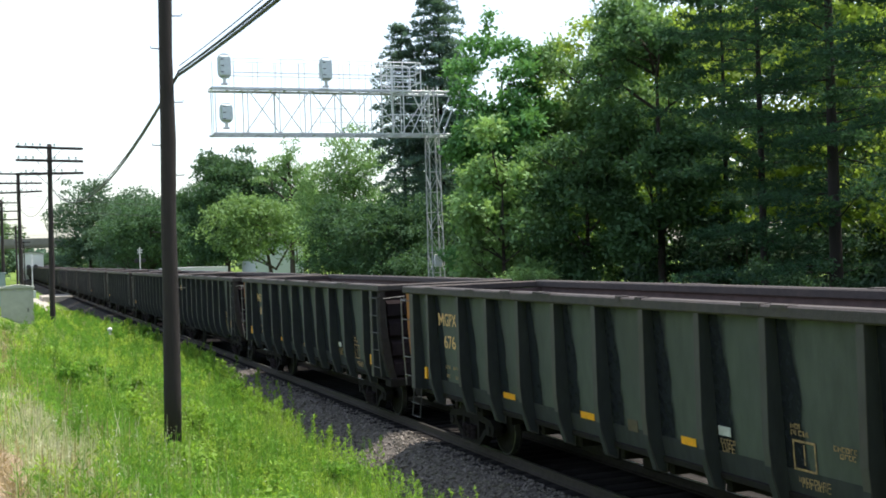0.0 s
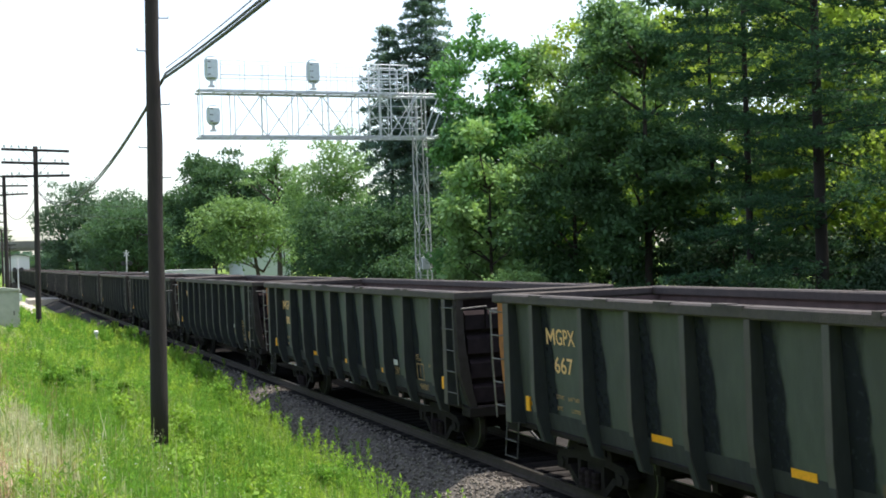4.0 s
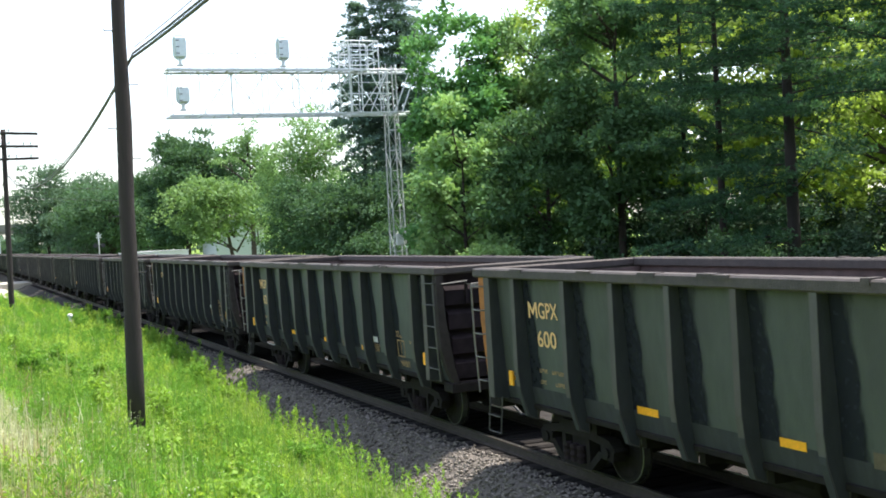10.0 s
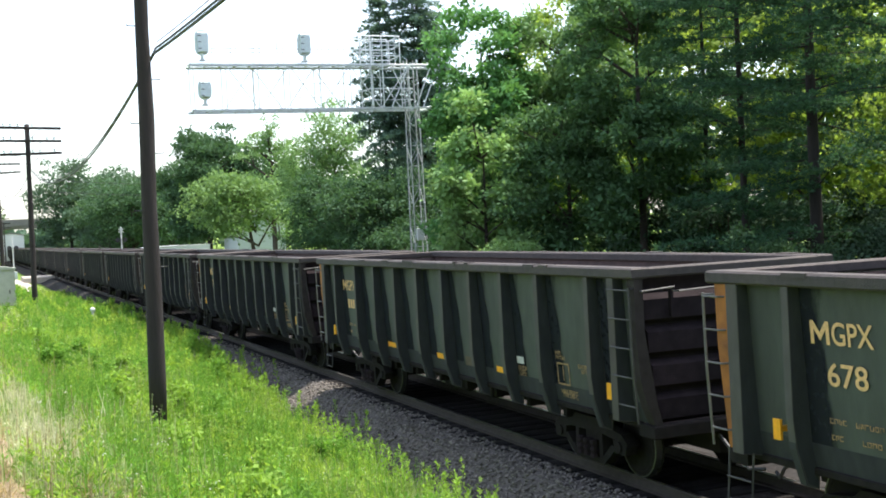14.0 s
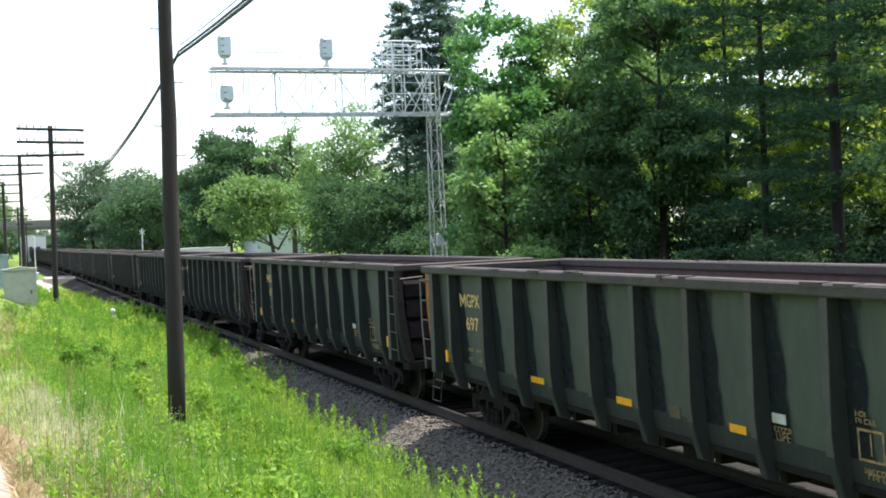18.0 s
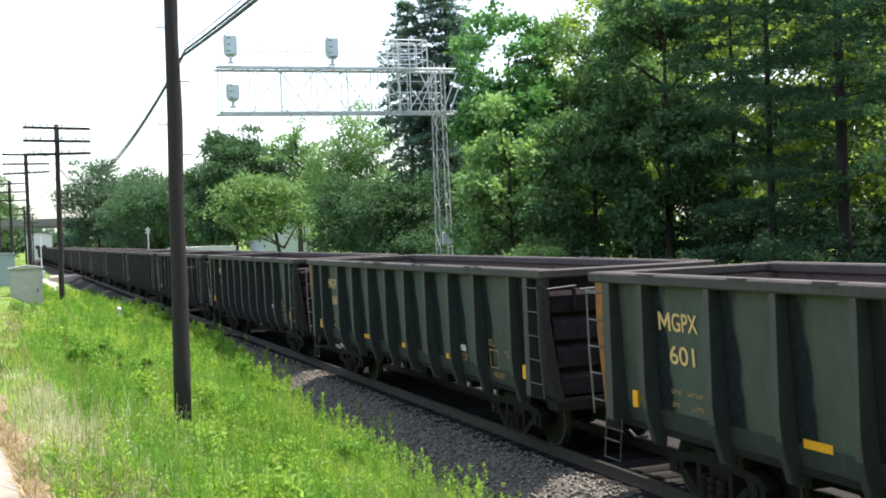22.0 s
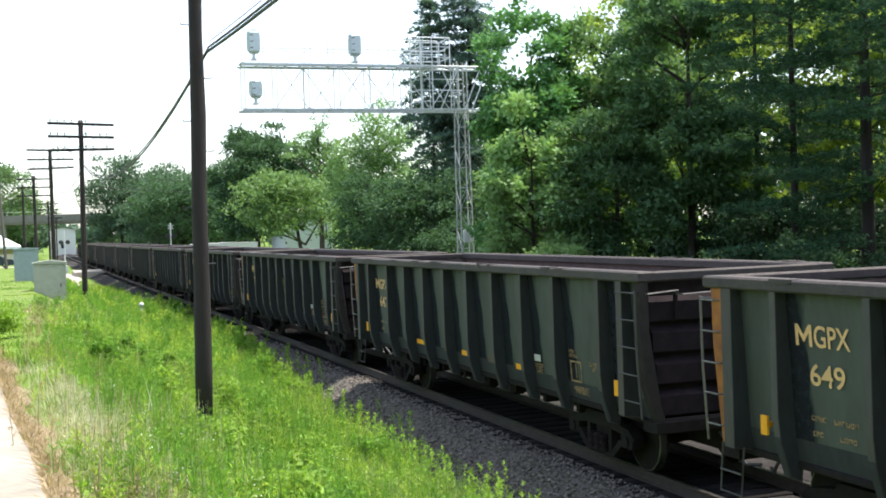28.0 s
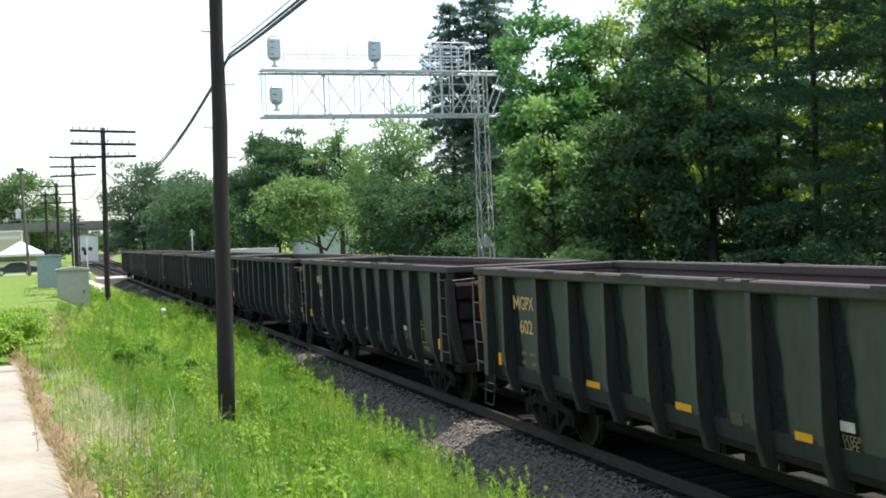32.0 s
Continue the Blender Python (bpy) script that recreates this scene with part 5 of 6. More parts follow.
# broadleaved trees farther along the line
for i, (nm, lab, mt, x, y, h, rr, b, lf, n, gp, fq, sk) in enumerate([
        ("locust_tree", "airy pale green locust tree", "locust_leaf", 24.0, 80.0, 12.4, 3.3, 1.6, 0.20, 15000, 0.49, 0.75, 0),
        ("locust_tree", "low spreading green locust tree", "oak_leaf", 21.6, 72.0, 8.2, 3.0, 0.5, 0.19, 12000, 0.46, 0.8, 0),
        ("shrub_tree", "dark green spreading tree behind the line", "oak_leaf", 20.9, 61.5, 8.2, 3.0, 0.3, 0.19, 16000, 0.45, 0.9, 0),
        ("apple_tree", "light green spreading tree by the white garage", "apple_leaf", 21.4, 92.0, 8.8, 3.9, 4.4, 0.26, 8500, 0.54, 0.75, -2.2),
        ("oak_tree", "dark green domed oak tree", "oak_leaf", 22.9, 122.0, 16.0, 5.5, 1.5, 0.32, 30000, 0.34, 0.48, 0),
        ("walnut_tree", "thin-leaved tree with bare forking branches", "locust_leaf", 25.6, 105.0, 14.6, 3.1, 4.0, 0.24, 5900, 0.54, 0.75, 0),
        ("oak_tree", "dark green oak behind the line", "oak_leaf", 18.6, 150.0, 12.5, 6.0, 0.5, 0.36, 9000, 0.46, 0.42, 0),
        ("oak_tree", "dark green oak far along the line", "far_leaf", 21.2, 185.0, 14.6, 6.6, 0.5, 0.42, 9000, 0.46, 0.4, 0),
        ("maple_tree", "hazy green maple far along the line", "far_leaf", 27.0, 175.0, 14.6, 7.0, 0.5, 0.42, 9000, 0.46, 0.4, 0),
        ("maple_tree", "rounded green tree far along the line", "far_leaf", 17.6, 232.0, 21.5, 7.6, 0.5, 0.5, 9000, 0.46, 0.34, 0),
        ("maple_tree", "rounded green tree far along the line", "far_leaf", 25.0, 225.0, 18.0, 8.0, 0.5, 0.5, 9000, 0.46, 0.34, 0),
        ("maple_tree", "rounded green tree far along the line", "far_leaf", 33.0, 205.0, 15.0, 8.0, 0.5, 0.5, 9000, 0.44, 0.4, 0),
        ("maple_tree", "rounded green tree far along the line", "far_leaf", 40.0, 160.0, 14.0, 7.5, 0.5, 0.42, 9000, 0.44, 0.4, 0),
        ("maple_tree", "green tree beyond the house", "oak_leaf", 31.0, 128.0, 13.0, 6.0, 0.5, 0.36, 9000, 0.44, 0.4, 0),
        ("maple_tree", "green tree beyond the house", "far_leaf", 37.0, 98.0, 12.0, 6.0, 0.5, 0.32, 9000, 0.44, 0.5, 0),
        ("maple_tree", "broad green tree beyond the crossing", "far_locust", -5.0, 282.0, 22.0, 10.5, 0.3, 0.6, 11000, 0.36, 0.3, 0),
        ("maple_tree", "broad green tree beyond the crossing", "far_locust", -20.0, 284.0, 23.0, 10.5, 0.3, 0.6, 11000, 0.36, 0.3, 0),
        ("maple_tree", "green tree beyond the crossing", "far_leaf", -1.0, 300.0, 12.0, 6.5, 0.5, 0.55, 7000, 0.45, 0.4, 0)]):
    leafy_tree(nm, lab, x, y, h * 1.03, rr * 1.12, b * 0.7, mt, int(n * (1.25 if y < 140 else 1.8)), lf * 1.1, fq, gp - (0.05 if y < 140 else 0.14), 100 + i, 0.14 + 0.011 * h, 16, skew=sk, lobes=95 if n > 6000 else 60, lobe=0.30 if n > 6000 else 0.2, rough=1.5 if nm == "apple_tree" else 0.4 if nm == "oak_tree" else 0.95 if y < 110 else 0.6)


def far_woods():
    """Woods that close the view beyond the trees; those behind the camera are unseen, added to block light."""
    global rng
    rng = np.random.default_rng(5)
    spots = []
    for a in np.arange(0, 360, 4.0):
        if 350 < a or a < 8:
            d = 560
        elif a < 90:
            d = np.interp(a, [8, 14, 30, 90], [420, 300, 110, 75])
        else:
            # close woods behind the camera are unseen, added to cut the sky's light
            d = np.interp(a, [90, 120, 180, 235, 265, 300, 350], [70, 34, 30, 36, 90, 140, 420])
        spots.append((d * math.sin(radians(a)), d * math.cos(radians(a)), d))
    pts, size = [], []
    for x, y, d in spots:
        r = 2 * math.pi * d * 4 / 360 * 0.75 + 2
        n = 800
        h = rng.uniform(12, 18) if d < 400 else rng.uniform(9, 13)
        q = unit(rng.normal(size=(n, 3))) * rng.uniform(0.6, 1.0, (n, 1))
        pts.append(q * [r, r * 0.5, h * 0.52] + [x, y, h * 0.5])
        size.append(np.full(n, 0.75 + d / 190))
    p, sz = np.concatenate(pts), np.concatenate(size)
    ok = p[:, 2] > 0
    lv = leaves(p[ok], 1.0, 0.7, flat=0.2)
    c = lv.mean(1, keepdims=True)
    lv = c + (lv - c) * sz[ok][:, None, None]
    tagged(new("far_woods", soup("far_woods", lv, 4, M["far_leaf"])), "hazy green woods in the distance, with unseen ones added behind the camera", "woods", kind="stuff")


far_woods()


# ---- buildings and street furniture in the distance ----
def box_thing(name, label, cat, x, y, sx, sy, h, mat, roof=None, over=0.06):
    g = gz(x, y)
    t = thing(name, label, cat, pose(x, y, g))
    b = part("body", Shape().box(-sx / 2, sx / 2, -sy / 2, sy / 2, -0.05, h, 0.02), M[mat], t)
    if roof:
        part("roof", Shape().prism([(-sx / 2 - over, h), (sx / 2 + over, h), (sx / 2 + over, h + 0.06), (0.0, h + 0.06 + roof), (-sx / 2 - over, h + 0.06)], "y", -sy / 2 - over, sy / 2 + over), M[mat], t)
    return t


c1 = box_thing("relay_cabinet", "pale grey-green metal relay cabinet on the grass", "utility cabinet", 0.93, 50.4, 1.24, 0.8, 1.40, "cabinet", 0.10)
part("door", Shape().box(-0.56, 0.56, -0.42, -0.405, 0.08, 1.28, 0.004), M["cabinet"], c1)
part("handle", Shape().box(0.38, 0.42, -0.45, -0.42, 0.45, 0.6), M["wire"], c1)
c2 = box_thing("relay_cabinet", "blue-grey metal equipment cabinet beside the pole", "utility cabinet", 0.06, 66.0, 1.22, 0.9, 1.66, "cabinet_blue", 0.04)
part("door", Shape().box(-0.46, 0.46, -0.47, -0.455, 0.1, 1.55, 0.004), M["cabinet_blue"], c2)


def ribbon(pts, half, lift=0.03):
    """A strip of ground along the points (x, y)."""
    sh = Shape()
    v = []
    for i, (x, y) in enumerate(pts):
        a, b = pts[max(i - 1, 0)], pts[min(i + 1, len(pts) - 1)]
        d = Vector((b[0] - a[0], b[1] - a[1])).normalized()
        for k in np.linspace(-half, half, 6):
            px, py = x + d.y * k, y - d.x * k
            v.append((px, py, gz(px, py) + lift))
    return sh.add(v, [(6 * i + k, 6 * i + k + 1, 6 * i + k + 7, 6 * i + k + 6) for i in range(len(pts) - 1) for k in range(5)])


tagged(part("road", ribbon([(x, 142.0 + 0.02 * x) for x in np.arange(-70, 8, 1.5)], 5.0), M["gravel"]), "pale worn road leading to the level crossing", "road", kind="structure")
tagged(part("path", ribbon([(4.1, float(y)) for y in np.arange(60, 97, 1.5)], 0.28), M["gravel"]), "narrow pale gravel track beside the line", "path", kind="structure")
tagged(part("gravel_apron", ribbon([(3.9 + 0.004 * (y - 96), float(y)) for y in np.arange(96, 138, 1.5)], 1.5, 0.034), M["gravel"]), "pale gravel apron leading to the level crossing", "path", kind="structure")
tagged(part("crossing_deck", Shape().box(5.2, 8.45, 137.5, 146.5, -0.75, 0.02, 0.02).box(8.75, 10.0, 137.5, 146.5, -0.2, 0.02, 0.02).box(10.3, 16.0, 137.5, 146.5, -0.75, 0.02, 0.02), M["gravel"]), "pale worn surface of the level crossing", "level crossing", kind="structure")


def crossing_signal(x, y, top):
    g = gz(x, y)
    t = thing("crossing_signal", "white level crossing mast with crossbuck and round lamps", "crossing signal", pose(x, y, g), group="crossing signals")
    part("mast", Shape().tube([(0, 0, -0.1), (0, 0, top - g)], 0.07, 8), M["white_wall"], t)
    for a in (35, -35):
        part("crossbuck_board", Shape().box(-0.36, 0.36, -0.1, -0.08, -0.055, 0.055), M["white_wall"], t, at=pose(0, 0, top - g - 0.45, 0, a, 0))
    part("lamp_arm", Shape().box(-0.42, 0.42, -0.05, 0.0, top - g - 1.55, top - g - 1.47), M["wire"], t)
    for k in (-0.4, 0.4):
        part("lamp_target", Shape().lathe([(0.05, -0.16), (0.26, -0.15), (0.26, -0.12), (0.1, 0.0)], (k, 0, top - g - 1.5), "y", 14), M["wire"], t)
    part("signal_box", Shape().box(-0.35, 0.35, -0.2, 0.2, 0, 0.9, 0.02), M["aluminium"], t)


crossing_signal(15.9, 138.0, 5.2)
crossing_signal(4.6, 150.0, 4.9)


def build_overpass():
    t = thing("road_bridge", "grey concrete road bridge across the line, far off", "bridge", pose(0, 258.0, 0))
    part("deck", Shape().box(-80, 120, -5, 5, 7.0, 7.8, 0.05), M["bridge_concrete"], t)
    part("parapet", Shape().box(-80, 120, -5.2, -5.004, 7.5, 8.9), M["bridge_concrete"], t)
    for x in (-60, -30, -4, 26, 60, 90):
        part("pier", Shape().box(x - 0.7, x + 0.7, -4, 4, -0.3, 6.996), M["bridge_concrete"], t)
    for x in np.arange(-78, 119, 5.0):
        part("railing_post", Shape().box(x - 0.05, x + 0.05, -5.15, -5.05, 8.9, 9.5), M["aluminium"], t)
    part("handrail", Shape().box(-79, 119, -5.15, -5.05, 9.504, 9.56), M["aluminium"], t)


build_overpass()


def house(name, label, x, y, sx, sy, wall, ridge, mat, windows=()):
    g = gz(x, y)
    t = thing(name, label, "building", pose(x, y, g))
    part("wall", Shape().prism([(-sx / 2, -0.1), (sx / 2, -0.1), (sx / 2, wall), (0, ridge - 0.06), (-sx / 2, wall)], "y", -sy / 2, sy / 2), M[mat], t)
    for k in (-1, 1):
        rp = Shape().prism([(0, ridge), (k * (sx / 2 + 0.3), wall - 0.12), (k * (sx / 2 + 0.3), wall), (0, ridge + 0.14)], "y", -sy / 2 - 0.3, sy / 2 + 0.3)
        part("roof_slope", rp, M["roofing"], t)
    for z in np.arange(0.3, wall, 0.3):
        part("siding_board", Shape().box(-sx / 2 - 0.012, sx / 2 + 0.012, -sy / 2 - 0.02, -sy / 2 - 0.002, z - 0.13, z + 0.13), M[mat], t)
    for wx, wz, ww, wh in windows:
        w = part("window", Shape().box(wx - ww / 2, wx + ww / 2, -sy / 2 - 0.06, -sy / 2 - 0.03, wz, wz + wh), M["white_wall"], t)
        part("pane", Shape().box(wx - ww / 2 + 0.08, wx + ww / 2 - 0.08, -sy / 2 - 0.075, -sy / 2 - 0.062, wz + 0.08, wz + wh - 0.08), M["window_dark"], w)
    return t


house("garage", "white-sided garage half hidden by trees", 26.2, 116.0, 4.6, 7.0, 4.5, 6.0, "siding")
house("white_building", "plain white building beyond the crossing", 9.6, 330.0, 6.4, 12.0, 7.0, 7.5, "white_wall", [(0, 2.0, 1.2, 1.4)])


def long_block(name, label, x, y, sx, sy, h, mat, bands=()):
    g = gz(x, y)
    t = thing(name, label, "building", pose(x, y, g))
    part("wall", Shape().box(-sx / 2, sx / 2, -sy / 2, sy / 2, -0.1, h, 0.03), M[mat], t)
    part("parapet", Shape().box(-sx / 2 - 0.1, sx / 2 + 0.1, -sy / 2 - 0.1, sy / 2 + 0.1, h + 0.003, h + 0.3, 0.03), M["white_wall"], t)
    for z, hh, mt in bands:
        part("wall_band", Shape().box(-sx / 2 + 0.2, sx / 2 - 0.2, -sy / 2 - 0.04, -sy / 2 - 0.004, z, z + hh), M[mt], t)
    for k in np.arange(-sx / 2 + 1.5, sx / 2 - 1, 3.0):
        w = part("window", Shape().box(k - 0.7, k + 0.7, -sy / 2 - 0.09, -sy / 2 - 0.045, h * 0.35, h * 0.62), M["white_wall"], t)
        part("pane", Shape().box(k - 0.6, k + 0.6, -sy / 2 - 0.1, -sy / 2 - 0.092, h * 0.37, h * 0.6), M["window_dark"], w)
    return t


long_block("shop_building", "low tan shop building beyond the road", -13.0, 215.0, 18.0, 12.0, 6.3, "tan_wall", [(5.2, 0.5, "white_wall"), (1.6, 0.3, "tan_wall")])
for k in range(2):
    x = -3.4 - 6.2 * k
    g = gz(x, 172)
    t = thing("canopy_tent", "white canvas canopy tent beside the road", "tent", pose(x, 172, g), group="tents beside the road")
    part("canopy", Shape().add([(-3, -3, 2.6), (3, -3, 2.6), (3, 3, 2.6), (-3, 3, 2.6), (0, 0, 4.3), (-3, -3, 2.25), (3, -3, 2.25), (3, 3, 2.25), (-3, 3, 2.25)], [(0, 1, 4), (1, 2, 4), (2, 3, 4), (3, 0, 4), (5, 6, 1, 0), (6, 7, 2, 1), (7, 8, 3, 2), (8, 5, 0, 3)]), M["tent"], t, "white canvas roof")
    for a in (-2.9, 2.9):
        for b in (-2.9, 2.9):
            part("tent_pole", Shape().tube([(a, b, 0), (a, b, 2.6)], 0.04, 6), M["aluminium"], t)
    part("tent_wall", Shape().box(-2.9, 2.9, 2.85, 2.88, 0.0, 2.25), M["tan_wall"], t)
g = gz(-4, 163)
fn = thing("board_fence", "tan board fence with a yellow rail beside the road", "fence", pose(0, 163, g))
for k in np.arange(-16, -0.6, 0.9):
    part("board", Shape().box(k, k + 0.86, -0.04, 0.04, 0.1, 1.5), M["tan_wall"], fn)
part("rail", Shape().box(-16, -4.2, -0.1, -0.05, 0.75, 0.95), M["yellow_sign"], fn, "yellow painted rail")


def sedan(x, y, turn):
    g = gz(x, y)
    t = thing("car", "dark blue saloon car parked by the road", "car", pose(x, y, g + 0.03, 0, 0, turn))
    body = [(-2.25, 0.30), (-2.28, 0.62), (-2.1, 0.80), (-1.35, 0.92), (-0.75, 0.95), (1.1, 0.98), (1.7, 0.96), (2.2, 0.86), (2.28, 0.6), (2.25, 0.30)]
    part("body", Shape().prism(body, "y", -0.86, 0.86), M["car_paint"], t)
    cab = [(-1.1, 0.93), (-0.45, 1.38), (0.75, 1.42), (1.55, 0.98)]
    part("cabin", Shape().prism(cab, "y", -0.76, 0.76), M["car_paint"], t)
    for s in (-1, 1):
        for w in ([(-0.92, 0.97), (-0.42, 1.32), (0.1, 1.35), (0.1, 0.99)], [(0.16, 0.99), (0.16, 1.35), (0.72, 1.36), (1.3, 1.0)]):
            part("side_window", Shape().prism(w, "y", *sorted((s * 0.762, s * 0.772))), M["window_dark"], t)
        for k in (-1.4, 1.4):
            wh = part("wheel", Shape().lathe([(0.2, -0.1), (0.32, -0.1), (0.32, 0.1), (0.2, 0.1)], (k, s * 0.8, 0.32), "y", 18), M["tyre"], t)
            part("rim", Shape().lathe([(0.05, -0.105), (0.2, -0.104), (0.2, 0.104), (0.05, 0.105)], (k, s * 0.8, 0.32), "y", 12), M["aluminium"], wh)
        part("headlight", Shape().box(-2.285, -2.2, *sorted((s * 0.5, s * 0.8)), 0.6, 0.72), M["placard"], t)
    part("windscreen", Shape().prism([(-1.08, 0.95), (-0.47, 1.36), (-0.50, 1.37), (-1.12, 0.96)], "y", -0.68, 0.68), M["window_dark"], t)


sedan(-3.4, 137.0, 0.0)


def grey_pole(x, y, top):
    g = gz(x, y)
    t = thing("power_pole", "grey weathered power pole with a transformer", "utility pole", pose(x, y, g))
    part("shaft", Shape().tube([(0.5, 0, -0.2), (0, 0, top - g)], [0.17, 0.11], 10), M["grey_pole"], t)
    part("transformer", Shape().lathe([(0.2, -0.5), (0.26, -0.45), (0.26, 0.45), (0.2, 0.5)], (-0.35, 0, top - g - 4.6), "z", 12), M["aluminium"], t)
    part("top_bracket", Shape().box(-0.35, 0.35, -0.06, 0.06, top - g - 0.25, top - g + 0.1, 0.02), M["wire"], t)


grey_pole(-2.3, 128.0, 11.9)
build_pole(0.05, 122.0, 9.2, 0.14, 0.11, arms=[(8.9, 0.9, 0.9, 0)], label="brown wooden pole with one short crossarm")
tr = box_thing("box_trailer", "white box trailer parked behind the line", "trailer", 17.8, 112.0, 6.0, 2.4, 2.45, "white_wall", 0.05)
tr.matrix_basis = pose(17.8, 112.0, gz(17.8, 112.0) + 0.85)
for k in (-0.5, 0.5):
    part("wheel", Shape().lathe([(0.2, -1.2), (0.4, -1.19), (0.4, 1.19), (0.2, 1.2)], (k, 0, -0.45), "y", 16), M["tyre"], tr)
part("chassis", Shape().box(-2.9, 2.9, -0.9, 0.9, -0.25, -0.054), M["wire"], tr)


# ---- grass and weeds on the bank ----
def patch(x, y, s, seed):
    """Smooth noise from 0 to 1."""
    return np.array([0.5 + 0.5 * noise.noise(Vector((a * s, b * s, seed))) for a, b in zip(x, y)])


def bank_points(n, x0, x1, y0, y1, power=1.0):
    k = rng.random(n)
    y = y0 * (y1 / y0) ** (k ** power)
    return rng.uniform(x0, x1, n), y


def blades(x, y, height, width, lean=0.35):
    """Upright tapered blades, each one bent quad."""
    n = len(x)
    base = np.stack([x, y, ground_z(x, y) - 0.02], -1)
    a = rng.uniform(0, 6.283, n)
    w = np.stack([np.cos(a), np.sin(a), 0 * a], -1) * (width * 0.5)[:, None]
    d = np.stack([rng.normal(size=n) * lean, rng.normal(size=n) * lean, np.ones(n)], -1)
    tip = base + d * height[:, None]
    mid = base + d * np.array([0.35, 0.35, 1.0]) * (height * 0.55)[:, None]
    return np.stack([base, mid - w, tip, mid + w], 1)


EDGE_Y, EDGE_X = [5, 12, 17.5, 21.6, 25, 33, 44, 60, 120], [5.2, 5.45, 5.72, 5.95, 6.2, 6.7, 7.5, 8.0, 8.2]
SLAB_Y, SLAB_X = [6, 9.4, 12.2, 15, 18.6, 24, 32], [0.13, 0.02, -0.20, -0.34, -0.48, -0.95, -1.8]


def bank_edge(y):
    """Where the weeds end above the ballast."""
    return np.interp(y, EDGE_Y, EDGE_X) + 0.45 * (patch(y * 0 + 3.0, y, 0.9, 6.1) - 0.5)


def build_grass():
    global rng
    rng = np.random.default_rng(77)
    n_tuft, per = 7600, 17
    tx, ty = bank_points(n_tuft, -0.9, 8.1, 7.0, 110.0)
    reach = rng.uniform(0.05, 0.15, n_tuft) * np.maximum(1, ty / 30)
    tx, ty, reach = np.repeat(tx, per), np.repeat(ty, per), np.repeat(reach, per)
    lift = np.repeat(rng.uniform(0.5, 1.35, n_tuft), per)
    x, y = tx + rng.normal(size=len(tx)) * reach, ty + rng.normal(size=len(tx)) * reach
    on_slab = x < np.interp(y, SLAB_Y, SLAB_X) + 0.06 + 0.22 * patch(x, y, 1.6, 31.0)
    x, y, lift = x[~on_slab], y[~on_slab], lift[~on_slab]
    left = rng.random(len(x)) < 0.06
    x[left] = rng.uniform(-9, 0.1, left.sum())
    y[left] = rng.uniform(30, 90, left.sum())
    keep = ~((np.abs(x - 4.1) < 0.3) & (y > 60))
    x, y, lift = x[keep], y[keep], lift[keep]
    d = np.hypot(x, y)
    tall = 0.65 * patch(x, y, 0.55, 3.1) + 0.35 * patch(x, y, 1.9, 4.4)
    dry = patch(x * 1.0, y * 0.6, 0.8, 9.7) + np.interp(x, [0.0, 0.5, 1.1, 1.8], [0.26, 0.20, 0.05, 0.0]) + 0.24 * np.exp(-((x - 0.70) / 0.60) ** 2 - ((y - 11.4) / 2.8) ** 2)
    h = np.clip(-0.42 + 1.25 * tall, 0.09, 0.6) * rng.uniform(0.6, 1.2, len(x)) * lift * np.interp(x, [-3, -0.9, 0.1, 0.7, 1.5, 5.5, 6.7], [0.2, 0.55, 0.55, 0.85, 1.0, 1.15, 1.0])
    h *= np.where((x < 1.8) & (y > 40), 0.28, 1.0)
    h *= np.where(((x - 2.3) / 0.5) ** 2 + ((y - 16.6) / 1.7) ** 2 < 1, 0.6, 1.0)
    ok = x < bank_edge(y) + rng.normal(size=len(x)) * 0.10
    x, y, d, h, dry = x[ok], y[ok], d[ok], h[ok], dry[ok]
    w = np.maximum(0.006, 0.0006 * d) * rng.uniform(0.7, 1.4, len(x))
    is_dry = dry + rng.normal(size=len(x)) * 0.08 > 0.80
    dark = (patch(x, y, 1.1, 12.3) + rng.normal(size=len(x)) * 0.12 > 0.50) & ~is_dry
    light = ~is_dry & ~dark
    tagged(new("grass", soup("grass", blades(x[light], y[light], h[light], w[light], 0.3), 4, M["grass"])), "tall bright yellow-green grass on the bank", "grass", kind="stuff")
    tagged(new("coarse_grass", soup("coarse_grass", blades(x[dark], y[dark], h[dark] * 1.1, w[dark] * 1.2, 0.4), 4, M["green_grass"])), "coarse mid-green grass in uneven clumps", "grass", kind="stuff")
    tagged(new("dry_grass", soup("dry_grass", blades(x[is_dry], y[is_dry], h[is_dry] * 0.95, w[is_dry] * 0.8, 0.5), 4, M["straw"])), "pale dry straw beside the pavement", "grass", kind="stuff")
    # pale seed heads standing above the grass
    pick = rng.random(len(x)) < 0.012
    sx, sy, sh = x[pick], y[pick], h[pick] * 1.3 + 0.12
    tagged(new("seed_heads", soup("seed_heads", blades(sx, sy, sh, np.full(len(sx), 0.014), 0.15), 4, M["straw"])), "pale grass seed heads on tall stalks", "grass", kind="stuff")
    # brown litter along the pavement's edge
    n = 5200
    y = rng.uniform(7, 30, n)
    x = np.interp(y, SLAB_Y, SLAB_X) + np.abs(rng.normal(size=n)) * 0.08 + 0.02
    tagged(new("litter", soup("litter", blades(x, y, rng.uniform(0.04, 0.20, n), np.full(n, 0.009), 0.9), 4, M["dead_stalk"])), "brown dead stems littering the pavement's edge", "grass", kind="stuff")

